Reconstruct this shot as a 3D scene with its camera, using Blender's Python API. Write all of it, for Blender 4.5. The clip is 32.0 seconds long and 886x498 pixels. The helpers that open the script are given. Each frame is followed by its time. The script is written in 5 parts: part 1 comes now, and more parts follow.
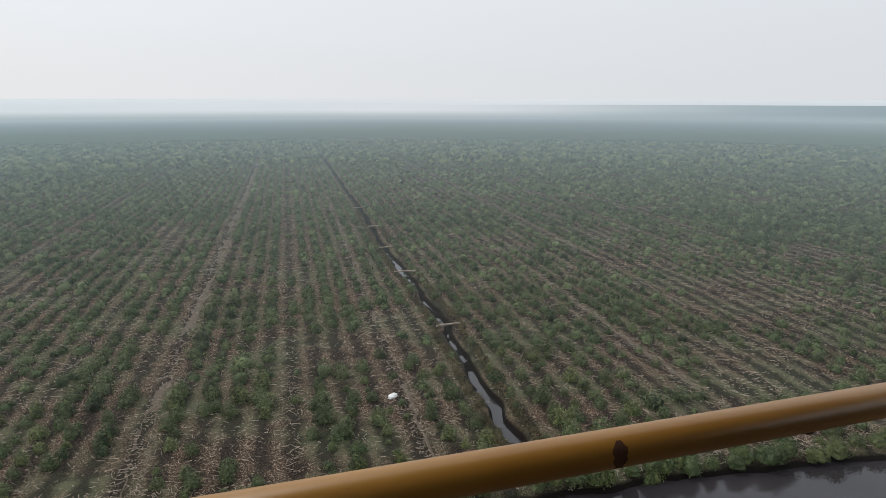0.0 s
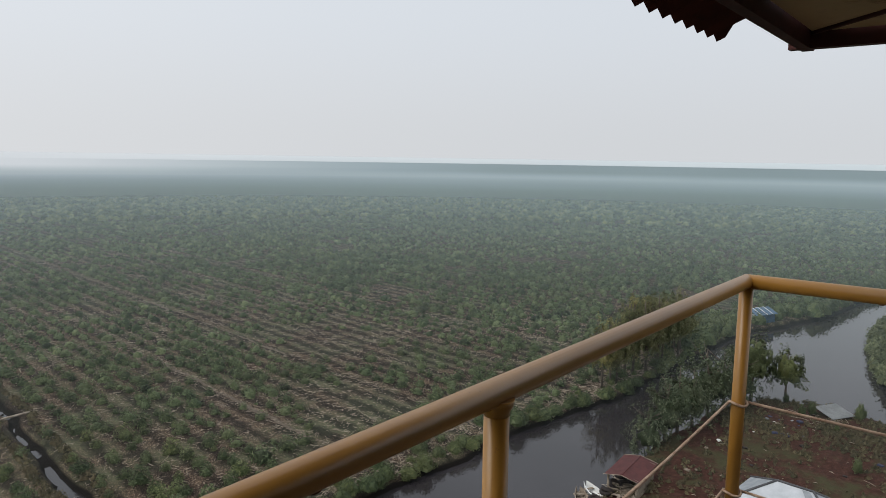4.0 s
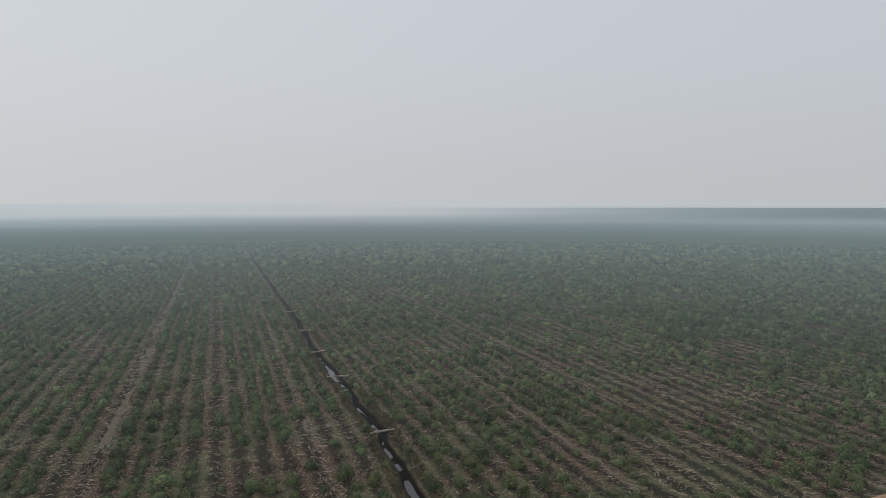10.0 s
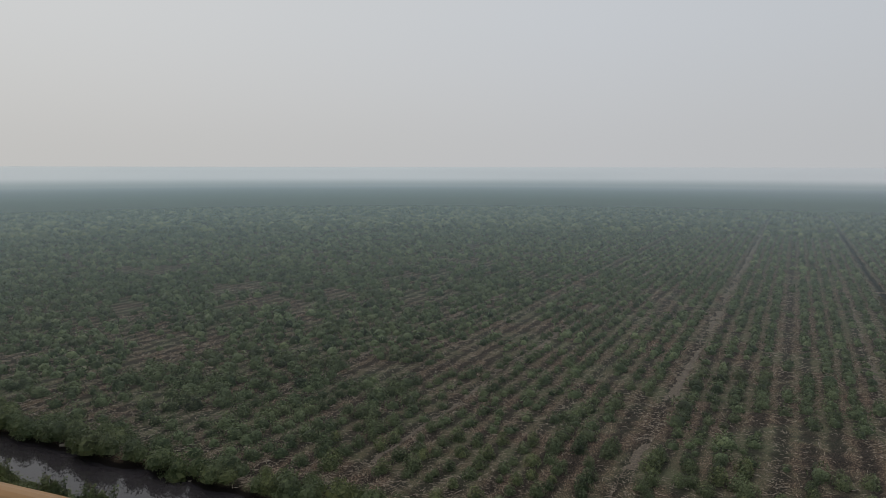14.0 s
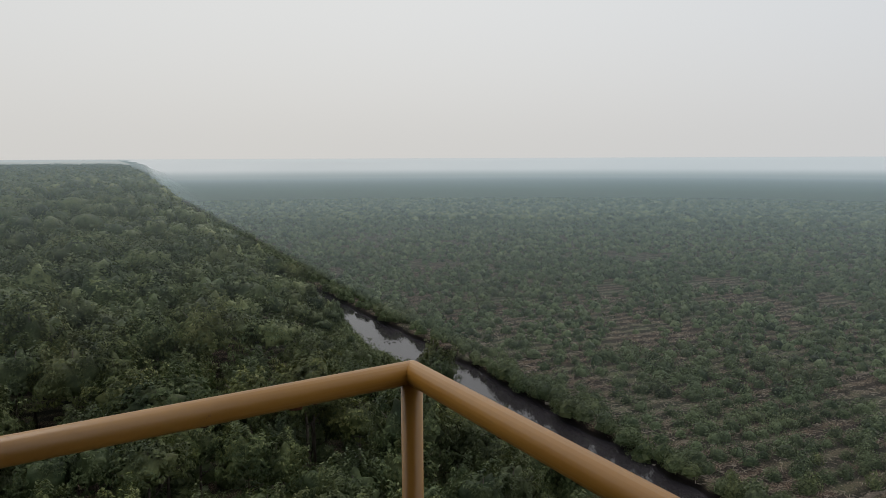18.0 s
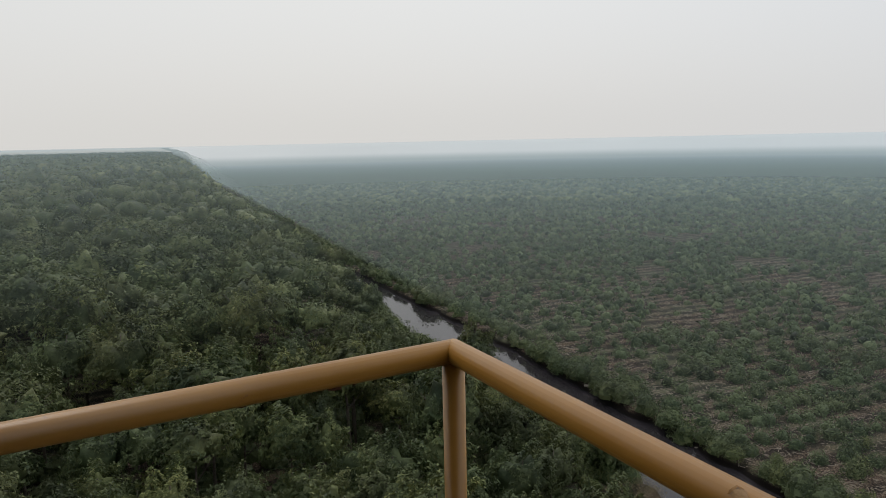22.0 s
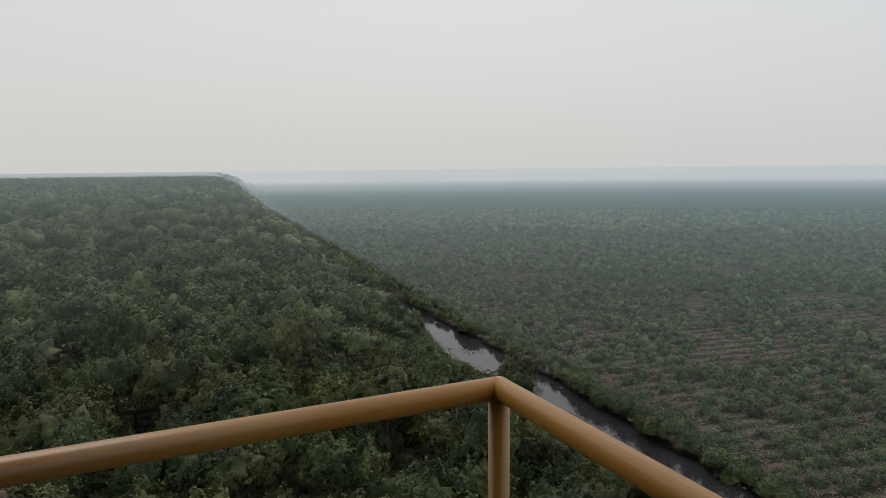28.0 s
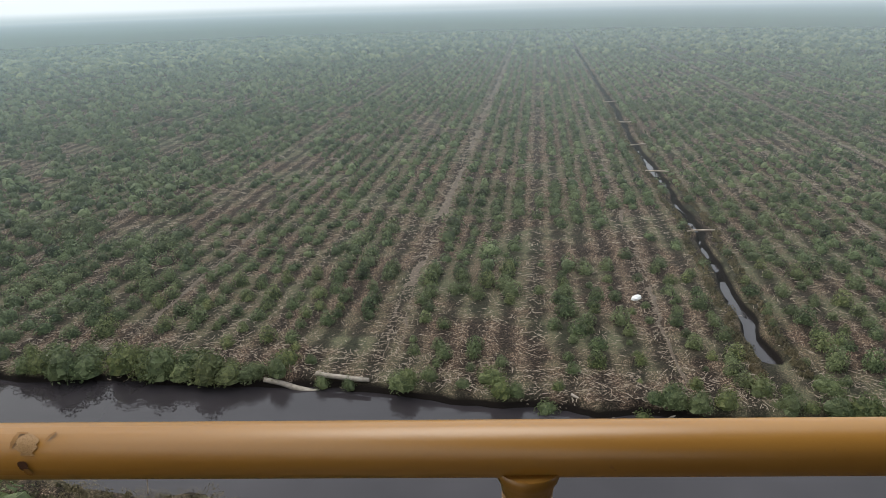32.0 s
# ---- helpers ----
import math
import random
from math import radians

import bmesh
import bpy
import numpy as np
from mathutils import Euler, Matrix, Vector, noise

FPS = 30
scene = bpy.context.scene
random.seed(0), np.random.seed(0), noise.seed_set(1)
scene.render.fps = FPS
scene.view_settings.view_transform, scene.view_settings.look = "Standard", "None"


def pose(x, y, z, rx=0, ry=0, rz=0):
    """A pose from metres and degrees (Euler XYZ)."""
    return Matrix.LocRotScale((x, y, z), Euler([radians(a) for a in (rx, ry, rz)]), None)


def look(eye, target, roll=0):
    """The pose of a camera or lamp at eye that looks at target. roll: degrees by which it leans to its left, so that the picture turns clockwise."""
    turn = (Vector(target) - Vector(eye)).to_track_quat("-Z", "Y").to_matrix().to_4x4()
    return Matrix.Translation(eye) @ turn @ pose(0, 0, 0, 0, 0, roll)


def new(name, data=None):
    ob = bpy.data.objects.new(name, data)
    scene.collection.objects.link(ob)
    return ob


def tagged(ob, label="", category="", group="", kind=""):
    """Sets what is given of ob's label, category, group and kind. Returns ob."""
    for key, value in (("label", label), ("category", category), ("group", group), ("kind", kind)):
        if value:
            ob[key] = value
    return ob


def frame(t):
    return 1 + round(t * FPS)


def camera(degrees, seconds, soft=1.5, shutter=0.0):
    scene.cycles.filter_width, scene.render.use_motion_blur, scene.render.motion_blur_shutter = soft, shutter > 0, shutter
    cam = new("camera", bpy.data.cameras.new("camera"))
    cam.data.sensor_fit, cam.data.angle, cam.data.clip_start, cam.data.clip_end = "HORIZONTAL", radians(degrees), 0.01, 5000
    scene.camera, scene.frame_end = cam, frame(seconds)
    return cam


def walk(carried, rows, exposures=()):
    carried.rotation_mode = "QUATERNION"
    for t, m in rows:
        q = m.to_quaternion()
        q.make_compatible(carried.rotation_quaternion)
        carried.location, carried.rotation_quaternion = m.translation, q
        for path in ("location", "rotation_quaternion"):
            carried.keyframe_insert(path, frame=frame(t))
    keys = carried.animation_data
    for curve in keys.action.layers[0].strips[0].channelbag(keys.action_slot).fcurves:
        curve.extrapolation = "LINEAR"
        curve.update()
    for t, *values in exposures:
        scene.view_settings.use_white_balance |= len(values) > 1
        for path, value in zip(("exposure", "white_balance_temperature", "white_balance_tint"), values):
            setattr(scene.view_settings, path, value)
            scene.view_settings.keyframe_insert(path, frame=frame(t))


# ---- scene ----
cam = camera(64.94, 32.0, soft=0.55)
PATH = [
    (0, -0.688, 1.740, 17.703, -18.43, -12.15, -0.05),
    (0.5, -0.664, 1.763, 17.693, -22.14, -10.86, -0.69),
    (1, -0.647, 1.775, 17.687, -26.48, -9.75, -0.48),
    (1.5, -0.664, 1.763, 17.711, -30.15, -9.15, -0.32),
    (2, -0.640, 1.750, 17.713, -34.01, -9.18, -0.33),
    (2.5, -0.546, 1.786, 17.684, -37.72, -9.25, -0.92),
    (3, -0.464, 1.801, 17.664, -44.06, -9.45, -1.12),
    (3.5, -0.443, 1.798, 17.665, -48.27, -8.74, -1.01),
    (4, -0.438, 1.780, 17.673, -51.13, -7.45, -0.86),
    (4.5, -0.432, 1.768, 17.677, -53.15, -7.28, -1.23),
    (6.5, -0.411, 1.744, 17.666, -57.48, -9.09, -0.46),
    (7, -0.409, 1.748, 17.672, -56.90, -8.53, -0.64),
    (7.5, -0.412, 1.755, 17.679, -55.56, -7.26, -0.53),
    (8, -0.426, 1.758, 17.693, -53.23, -5.50, -0.07),
    (8.5, -0.456, 1.764, 17.703, -49.44, -4.90, 0.05),
    (9, -0.475, 1.803, 17.698, -41.77, -5.04, 0.60),
    (9.5, -0.605, 1.791, 17.739, -32.34, -4.47, -0.09),
    (10, -0.622, 1.790, 17.742, -23.91, -3.81, 0.11),
    (10.5, -0.669, 1.785, 17.732, -19.03, -4.10, 0.09),
    (11, -0.747, 1.780, 17.716, -10.40, -4.28, 0.53),
    (11.5, -0.823, 1.775, 17.683, -5.03, -3.76, 1.12),
    (12, -0.868, 1.772, 17.684, -1.15, -4.33, 1.26),
    (12.5, -0.905, 1.772, 17.676, 2.23, -4.70, 1.36),
    (13, -0.937, 1.775, 17.705, 6.35, -5.79, 1.43),
    (13.5, -0.989, 1.782, 17.737, 13.07, -6.71, 0.54),
    (14, -1.027, 1.796, 17.752, 20.99, -6.72, -0.09),
    (14.5, -1.052, 1.813, 17.739, 28.33, -7.13, -0.21),
    (16.5, -1.1350, 1.8400, 17.6850, 51.61, -7.51, 0.73),
    (17, -1.1270, 1.8180, 17.6990, 59.91, -6.21, 0.51),
    (17.5, -1.0820, 1.7880, 17.7160, 60.20, -6.09, 0.36),
    (18, -1.0730, 1.7810, 17.7200, 59.34, -7.44, 0.22),
    (18.5, -1.0670, 1.7750, 17.7060, 59.07, -10.87, 1.12),
    (19, -1.0270, 1.7580, 17.7000, 58.07, -13.82, 1.60),
    (19.5, -1.0360, 1.7590, 17.6870, 58.79, -15.56, 1.93),
    (20, -1.0210, 1.7630, 17.6860, 57.85, -16.55, 1.40),
    (20.5, -1.0120, 1.7600, 17.6910, 57.05, -16.72, 1.64),
    (21, -1.0390, 1.7700, 17.6890, 57.26, -13.99, 1.22),
    (21.5, -1.0800, 1.7840, 17.6880, 57.71, -11.93, 1.33),
    (22, -1.1380, 1.8060, 17.6900, 62.27, -8.82, 1.21),
    (22.5, -1.1800, 1.8070, 17.7020, 69.22, -5.23, 1.45),
    (23, -1.1710, 1.7690, 17.7260, 75.35, -4.26, 1.55),
    (23.5, -1.2300, 1.7920, 17.7060, 78.06, -4.52, 1.91),
    (24, -1.2510, 1.7780, 17.6900, 83.35, -5.98, 1.89),
    (24.5, -1.3380, 1.7930, 17.6760, 86.86, -6.52, 2.82),
    (26.5, -1.2865, 1.8033, 17.6589, 84.33, -7.12, 1.81),
    (27, -1.1569, 1.7487, 17.7010, 78.60, -6.62, 0.97),
    (27.5, -1.0892, 1.7381, 17.7250, 71.99, -6.48, 0.29),
    (28, -1.0495, 1.7455, 17.7440, 65.93, -6.54, 0.58),
    (28.5, -1.0158, 1.7501, 17.7420, 59.68, -6.43, 0.37),
    (29, -1.0220, 1.7786, 17.7380, 52.58, -6.09, -0.18),
    (29.5, -1.1003, 1.8867, 17.7061, 41.40, -7.13, 0.47),
    (30, -1.1178, 1.9200, 17.6900, 30.84, -7.02, 0.20),
    (30.5, -1.139, 1.924, 17.692, 25.23, -7.66, 0.63),
    (31, -1.169, 1.934, 17.665, 17.42, -13.28, 0.70),
    (31.5, -1.215, 1.950, 17.650, 8.66, -16.88, 1.48),
    (32, -1.268, 1.956, 17.646, 1.41, -20.51, 1.43),
]
EXPOSURES = [(0.0, 0.36), (1.0, 0.27), (2.0, 0.25), (3.0, 0.25), (4.0, 0.25), (7.0, 0.02), (9.0, 0.0), (10.0, -0.1), (11.0, -0.16), (12.0, -0.23), (14.0, -0.28), (17.0, -0.12), (18.0, -0.04), (19.0, 0.25), (20.0, 0.45), (21.0, 0.4), (22.0, 0.05), (23.0, -0.1), (24.0, -0.08), (27.0, -0.08), (29.0, -0.08), (30.0, -0.16), (30.6, -0.25), (31.0, -0.22), (32.0, 0.80)]
walk(cam, [(t, pose(x, y, z, 90 + pitch, roll, yaw)) for t, x, y, z, yaw, pitch, roll in PATH], EXPOSURES)


# ---- world and sun: a bright, hazy, overcast day ----
def sky_world():
    world = bpy.data.worlds.new("hazy_overcast_sky")
    scene.world = world
    world.use_nodes = True
    nt = world.node_tree
    nt.nodes.clear()
    out = nt.nodes.new("ShaderNodeOutputWorld")
    bg = nt.nodes.new("ShaderNodeBackground")
    sky = nt.nodes.new("ShaderNodeTexSky")
    sky.sky_type, sky.sun_disc = "NISHITA", False
    sky.sun_elevation, sky.sun_rotation = radians(52), radians(-60)
    sky.air_density, sky.dust_density = 1.0, 8.0
    grey = nt.nodes.new("ShaderNodeHueSaturation")
    grey.inputs["Saturation"].default_value = 0.15
    grey.inputs["Value"].default_value = 0.01
    co = nt.nodes.new("ShaderNodeTexCoord")
    sep = nt.nodes.new("ShaderNodeSeparateXYZ")
    ramp = nt.nodes.new("ShaderNodeValToRGB")
    ramp.color_ramp.interpolation = "EASE"
    e = ramp.color_ramp.elements
    e[0].position, e[0].color = 0.0, (0.615, 0.625, 0.640, 1)
    e[1].position, e[1].color = 0.22, (0.630, 0.660, 0.700, 1)
    up = ramp.color_ramp.elements.new(0.6)
    up.color = (0.72, 0.77, 0.83, 1)
    add = nt.nodes.new("ShaderNodeMix")
    add.data_type, add.blend_type = "RGBA", "ADD"
    add.inputs["Factor"].default_value = 1.0
    # a faint warm glow in the haze towards the hidden sun
    glow = nt.nodes.new("ShaderNodeValToRGB")
    g = glow.color_ramp.elements
    g[0].position, g[0].color = 0.02, (1.065, 1.03, 0.97, 1)
    g[1].position, g[1].color = 0.42, (1, 1, 1, 1)
    g.new(0.95).color = (0.87, 0.885, 0.90, 1)
    shift = nt.nodes.new("ShaderNodeMath")
    shift.operation = "MULTIPLY_ADD"
    shift.inputs[1].default_value, shift.inputs[2].default_value = 0.5, 0.5
    warm = nt.nodes.new("ShaderNodeMix")
    warm.data_type, warm.blend_type = "RGBA", "MULTIPLY"
    warm.inputs["Factor"].default_value = 1.0
    L = nt.links.new
    L(sep.outputs["X"], shift.inputs[0])
    L(shift.outputs[0], glow.inputs[0])
    L(add.outputs["Result"], warm.inputs["A"])
    L(glow.outputs[0], warm.inputs["B"])
    L(co.outputs["Generated"], sep.inputs[0])
    L(sep.outputs["Z"], ramp.inputs[0])
    L(sky.outputs[0], grey.inputs["Color"])
    L(ramp.outputs[0], add.inputs["A"])
    L(grey.outputs[0], add.inputs["B"])
    L(warm.outputs["Result"], bg.inputs["Color"])
    L(bg.outputs[0], out.inputs[0])
    bg.inputs["Strength"].default_value = 1.0


sky_world()
sun = new("sun", bpy.data.lights.new("sun", "SUN"))
sun.data.energy, sun.data.angle, sun.data.color = 1.0, radians(40), (1.0, 0.97, 0.92)
sun.matrix_world = look((-60, 35, 90), (0, 0, 0))


# ---- materials ----
class Mat:
    """A short hand for node materials."""

    def __init__(self, name, rough=0.8, metal=0.0, spec=0.3):
        self.m = bpy.data.materials.new(name)
        self.m.use_nodes = True
        self.t = self.m.node_tree
        self.b = self.t.nodes["Principled BSDF"]
        self.b.inputs["Roughness"].default_value = rough
        self.b.inputs["Metallic"].default_value = metal
        self.b.inputs["Specular IOR Level"].default_value = spec
        self.geo = self.t.nodes.new("ShaderNodeNewGeometry")

    def n(self, kind, **sockets):
        node = self.t.nodes.new(kind)
        for k, v in sockets.items():
            node.inputs[k.replace("_", " ")].default_value = v
        return node

    def link(self, a, b):
        self.t.links.new(a, b)

    def noise(self, scale, detail=4.0, rough=0.55, stretch=None):
        tex = self.n("ShaderNodeTexNoise", Scale=scale, Detail=detail, Roughness=rough)
        src = self.geo.outputs["Position"]
        if stretch:
            mp = self.n("ShaderNodeMapping")
            mp.inputs["Scale"].default_value = stretch
            self.link(src, mp.inputs[0])
            src = mp.outputs[0]
        self.link(src, tex.inputs["Vector"])
        return tex.outputs["Fac"]

    def ramp(self, src, *stops):
        r = self.n("ShaderNodeValToRGB")
        e = r.color_ramp.elements
        while len(e) < len(stops):
            e.new(0.5)
        for el, (p, c) in zip(e, stops):
            el.position = p
            el.color = (*c, 1) if not isinstance(c, (int, float)) else (c, c, c, 1)
        self.link(src, r.inputs[0])
        return r.outputs[0]

    def mix(self, fac, a, b, blend="MIX"):
        m = self.n("ShaderNodeMix")
        m.data_type, m.blend_type = "RGBA", blend
        for src, key in ((fac, "Factor"), (a, "A"), (b, "B")):
            sock = m.inputs[0] if key == "Factor" else m.inputs[6 if key == "A" else 7]
            if isinstance(src, (int, float)):
                sock.default_value = src
            elif isinstance(src, tuple):
                sock.default_value = (*src, 1)
            else:
                self.link(src, sock)
        return m.outputs[2]

    def color(self, src):
        if isinstance(src, tuple):
            self.b.inputs["Base Color"].default_value = (*src, 1)
        else:
            self.link(src, self.b.inputs["Base Color"])
        return self

    def bump(self, src, strength=0.4, distance=0.02):
        b = self.n("ShaderNodeBump", Strength=strength, Distance=distance)
        self.link(src, b.inputs["Height"])
        self.link(b.outputs[0], self.b.inputs["Normal"])
        return self


def foliage_mat(name, dark, mid, light, dry, dry_amount=0.3, patch=0.12, see_through=0.2, lumps=0.3, tips=0.45, mottled=0.35, grain=9.0):
    a = Mat(name, rough=0.62, spec=0.25)
    isl = a.geo.outputs["Random Per Island"]
    leaf = a.ramp(isl, (0.0, dark), (0.45, mid), (0.9, light), (1.0, light))
    info = a.n("ShaderNodeObjectInfo")
    tone = a.ramp(info.outputs["Random"], (0.0, (0.68, 0.76, 0.74)), (0.5, (1.0, 1.0, 1.0)), (1.0, (1.30, 1.16, 0.88)))
    leaf = a.mix(1.0, leaf, tone, "MULTIPLY")
    big = a.noise(patch, 3)
    leaf = a.mix(a.ramp(big, (0.42, 0.0), (0.68, dry_amount)), leaf, dry)
    fine = a.noise(0.8, 2)
    leaf = a.mix(a.ramp(fine, (0.35, 0.0), (0.75, tips)), leaf, light)
    clump = a.ramp(a.noise(0.33, 2), (0.3, (1 - lumps, 1 - 0.9 * lumps, 1 - lumps)), (0.7, (1 + lumps, 1 + 0.85 * lumps, 1 + 0.5 * lumps)))
    leaf = a.mix(1.0, leaf, clump, "MULTIPLY")
    # the play of single leaves, down to a hand's width
    mottle = a.ramp(a.noise(grain, 3, 0.7), (0.36, (0.42, 0.46, 0.42)), (0.52, (1.0, 1.0, 1.0)), (0.68, (1.65, 1.58, 1.5)))
    leaf = a.mix(mottled, leaf, a.mix(1.0, leaf, mottle, "MULTIPLY"))
    a.bump(a.noise(grain * 0.8, 3, 0.6), 0.7 * mottled, 0.10)
    a.color(leaf)
    tr = a.n("ShaderNodeBsdfTranslucent")
    a.link(leaf, tr.inputs[0])
    mx = a.n("ShaderNodeMixShader")
    mx.inputs[0].default_value = see_through
    a.link(a.b.outputs[0], mx.inputs[1])
    a.link(tr.outputs[0], mx.inputs[2])
    a.link(mx.outputs[0], a.t.nodes["Material Output"].inputs[0])
    return a.m


def ground_mat():
    a = Mat("peat_and_litter", rough=0.95, spec=0.15)
    sep = a.n("ShaderNodeSeparateXYZ")
    a.link(a.geo.outputs["Position"], sep.inputs[0])
    x, y = sep.outputs["X"], sep.outputs["Y"]
    litter = a.ramp(a.noise(13.0, 6, 0.75), (0.40, (0.009, 0.006, 0.0045)), (0.51, (0.032, 0.023, 0.017)), (0.585, (0.120, 0.092, 0.068)), (0.69, (0.40, 0.325, 0.25)))
    moss = a.ramp(a.noise(6.0, 5, 0.7), (0.3, (0.025, 0.031, 0.019)), (0.6, (0.060, 0.068, 0.041)), (0.8, (0.123, 0.123, 0.079)))
    patches = a.ramp(a.noise(0.16, 4, 0.6), (0.44, 0.0), (0.62, 0.75))
    field = a.mix(patches, litter, moss)
    red = a.ramp(a.noise(0.09, 3), (0.56, 0.0), (0.72, 0.35))
    field = a.mix(red, field, a.mix(1.0, litter, (1.0, 0.72, 0.62), "MULTIPLY"))
    soil = a.ramp(a.noise(3.0, 6, 0.7), (0.3, (0.024, 0.0105, 0.007)), (0.55, (0.057, 0.023, 0.016)), (0.75, (0.100, 0.052, 0.038)))
    soil = a.mix(a.ramp(a.noise(0.35, 5, 0.65), (0.48, 0.0), (0.62, 0.7)), soil, (0.050, 0.056, 0.024))
    # harvest litter lies in lanes between the planted rows
    def calc(op, one, two):
        node = a.n("ShaderNodeMath")
        node.operation = op
        for k, v in enumerate((one, two)):
            if isinstance(v, (int, float)):
                node.inputs[k].default_value = v
            else:
                a.link(v, node.inputs[k])
        return node.outputs[0]

    row = calc("SUBTRACT", x, calc("MULTIPLY", calc("SUBTRACT", y, 32.0), 0.103))
    lane = calc("ABSOLUTE", calc("SUBTRACT", calc("FRACT", calc("ADD", calc("DIVIDE", row, 1.62), 220 - 0.296), 0.0), 0.5), 0.0)
    lane = calc("ADD", lane, calc("MULTIPLY", calc("SUBTRACT", a.noise(0.8, 4), 0.5), 1.1))
    lanes = a.ramp(lane, (0.08, (1.75, 1.64, 1.54)), (0.36, (0.56, 0.54, 0.53)))
    field = a.mix(1.0, field, lanes, "MULTIPLY")
    # the cleared plot beside the tower lies south of the canal
    south = a.n("ShaderNodeMath")
    south.operation = "LESS_THAN"
    south.inputs[1].default_value = 19.5
    a.link(y, south.inputs[0])
    near_x = a.n("ShaderNodeMath")
    near_x.operation = "COMPARE"
    near_x.inputs[1].default_value, near_x.inputs[2].default_value = 26.0, 34.0
    a.link(x, near_x.inputs[0])
    both = a.n("ShaderNodeMath")
    both.operation = "MULTIPLY"
    a.link(south.outputs[0], both.inputs[0])
    a.link(near_x.outputs[0], both.inputs[1])
    land = a.mix(both.outputs[0], field, soil)
    # wet mud along water and ditch, blackened to paint in the banks' shade
    mud_shade = a.n("ShaderNodeMapRange")
    for k, v in zip(("From Min", "From Max", "To Min", "To Max"), (-0.28, -0.10, 1.0, 0.0)):
        mud_shade.inputs[k].default_value = v
    a.link(sep.outputs["Z"], mud_shade.inputs["Value"])
    a.color(a.mix(mud_shade.outputs[0], land, (0.007, 0.005, 0.004)))
    a.bump(a.noise(14.0, 6, 0.7), 0.9, 0.06)
    return a.m


def water_mat():
    a = Mat("peat_water", rough=0.04, spec=0.5)
    a.color(a.ramp(a.noise(0.15, 3), (0.4, (0.024, 0.021, 0.023)), (0.7, (0.036, 0.032, 0.035))))
    a.b.inputs["IOR"].default_value = 1.345
    a.bump(a.noise(2.2, 3), 0.05, 0.02)
    return a.m


def yellow_paint():
    a = Mat("worn_yellow_paint", rough=0.34, spec=0.6)
    base = a.ramp(a.noise(2.5, 5), (0.3, (0.270, 0.122, 0.017)), (0.7, (0.345, 0.168, 0.030)))
    wear = a.ramp(a.noise(26.0, 5, 0.7), (0.66, 0.0), (0.73, 0.85))
    c = a.mix(wear, base, (0.19, 0.085, 0.035))
    grime = a.ramp(a.noise(5.0, 6, 0.75), (0.60, 0.0), (0.76, 0.5))
    a.color(a.mix(grime, c, (0.22, 0.115, 0.045)))
    a.bump(a.noise(60.0, 4), 0.12, 0.002)
    return a.m


def worn(name, one, two, scale=4.0, rough=0.7, metal=0.0, bump=0.3, rust=None, depth=0.004):
    a = Mat(name, rough=rough, metal=metal)
    c = a.ramp(a.noise(scale, 5, 0.65), (0.3, one), (0.7, two))
    if rust:
        c = a.mix(a.ramp(a.noise(scale * 2.7, 6, 0.75), (0.58, 0.0), (0.70, 0.9)), c, rust)
    a.color(c)
    a.bump(a.noise(scale * 9, 4), bump, depth)
    return a.m


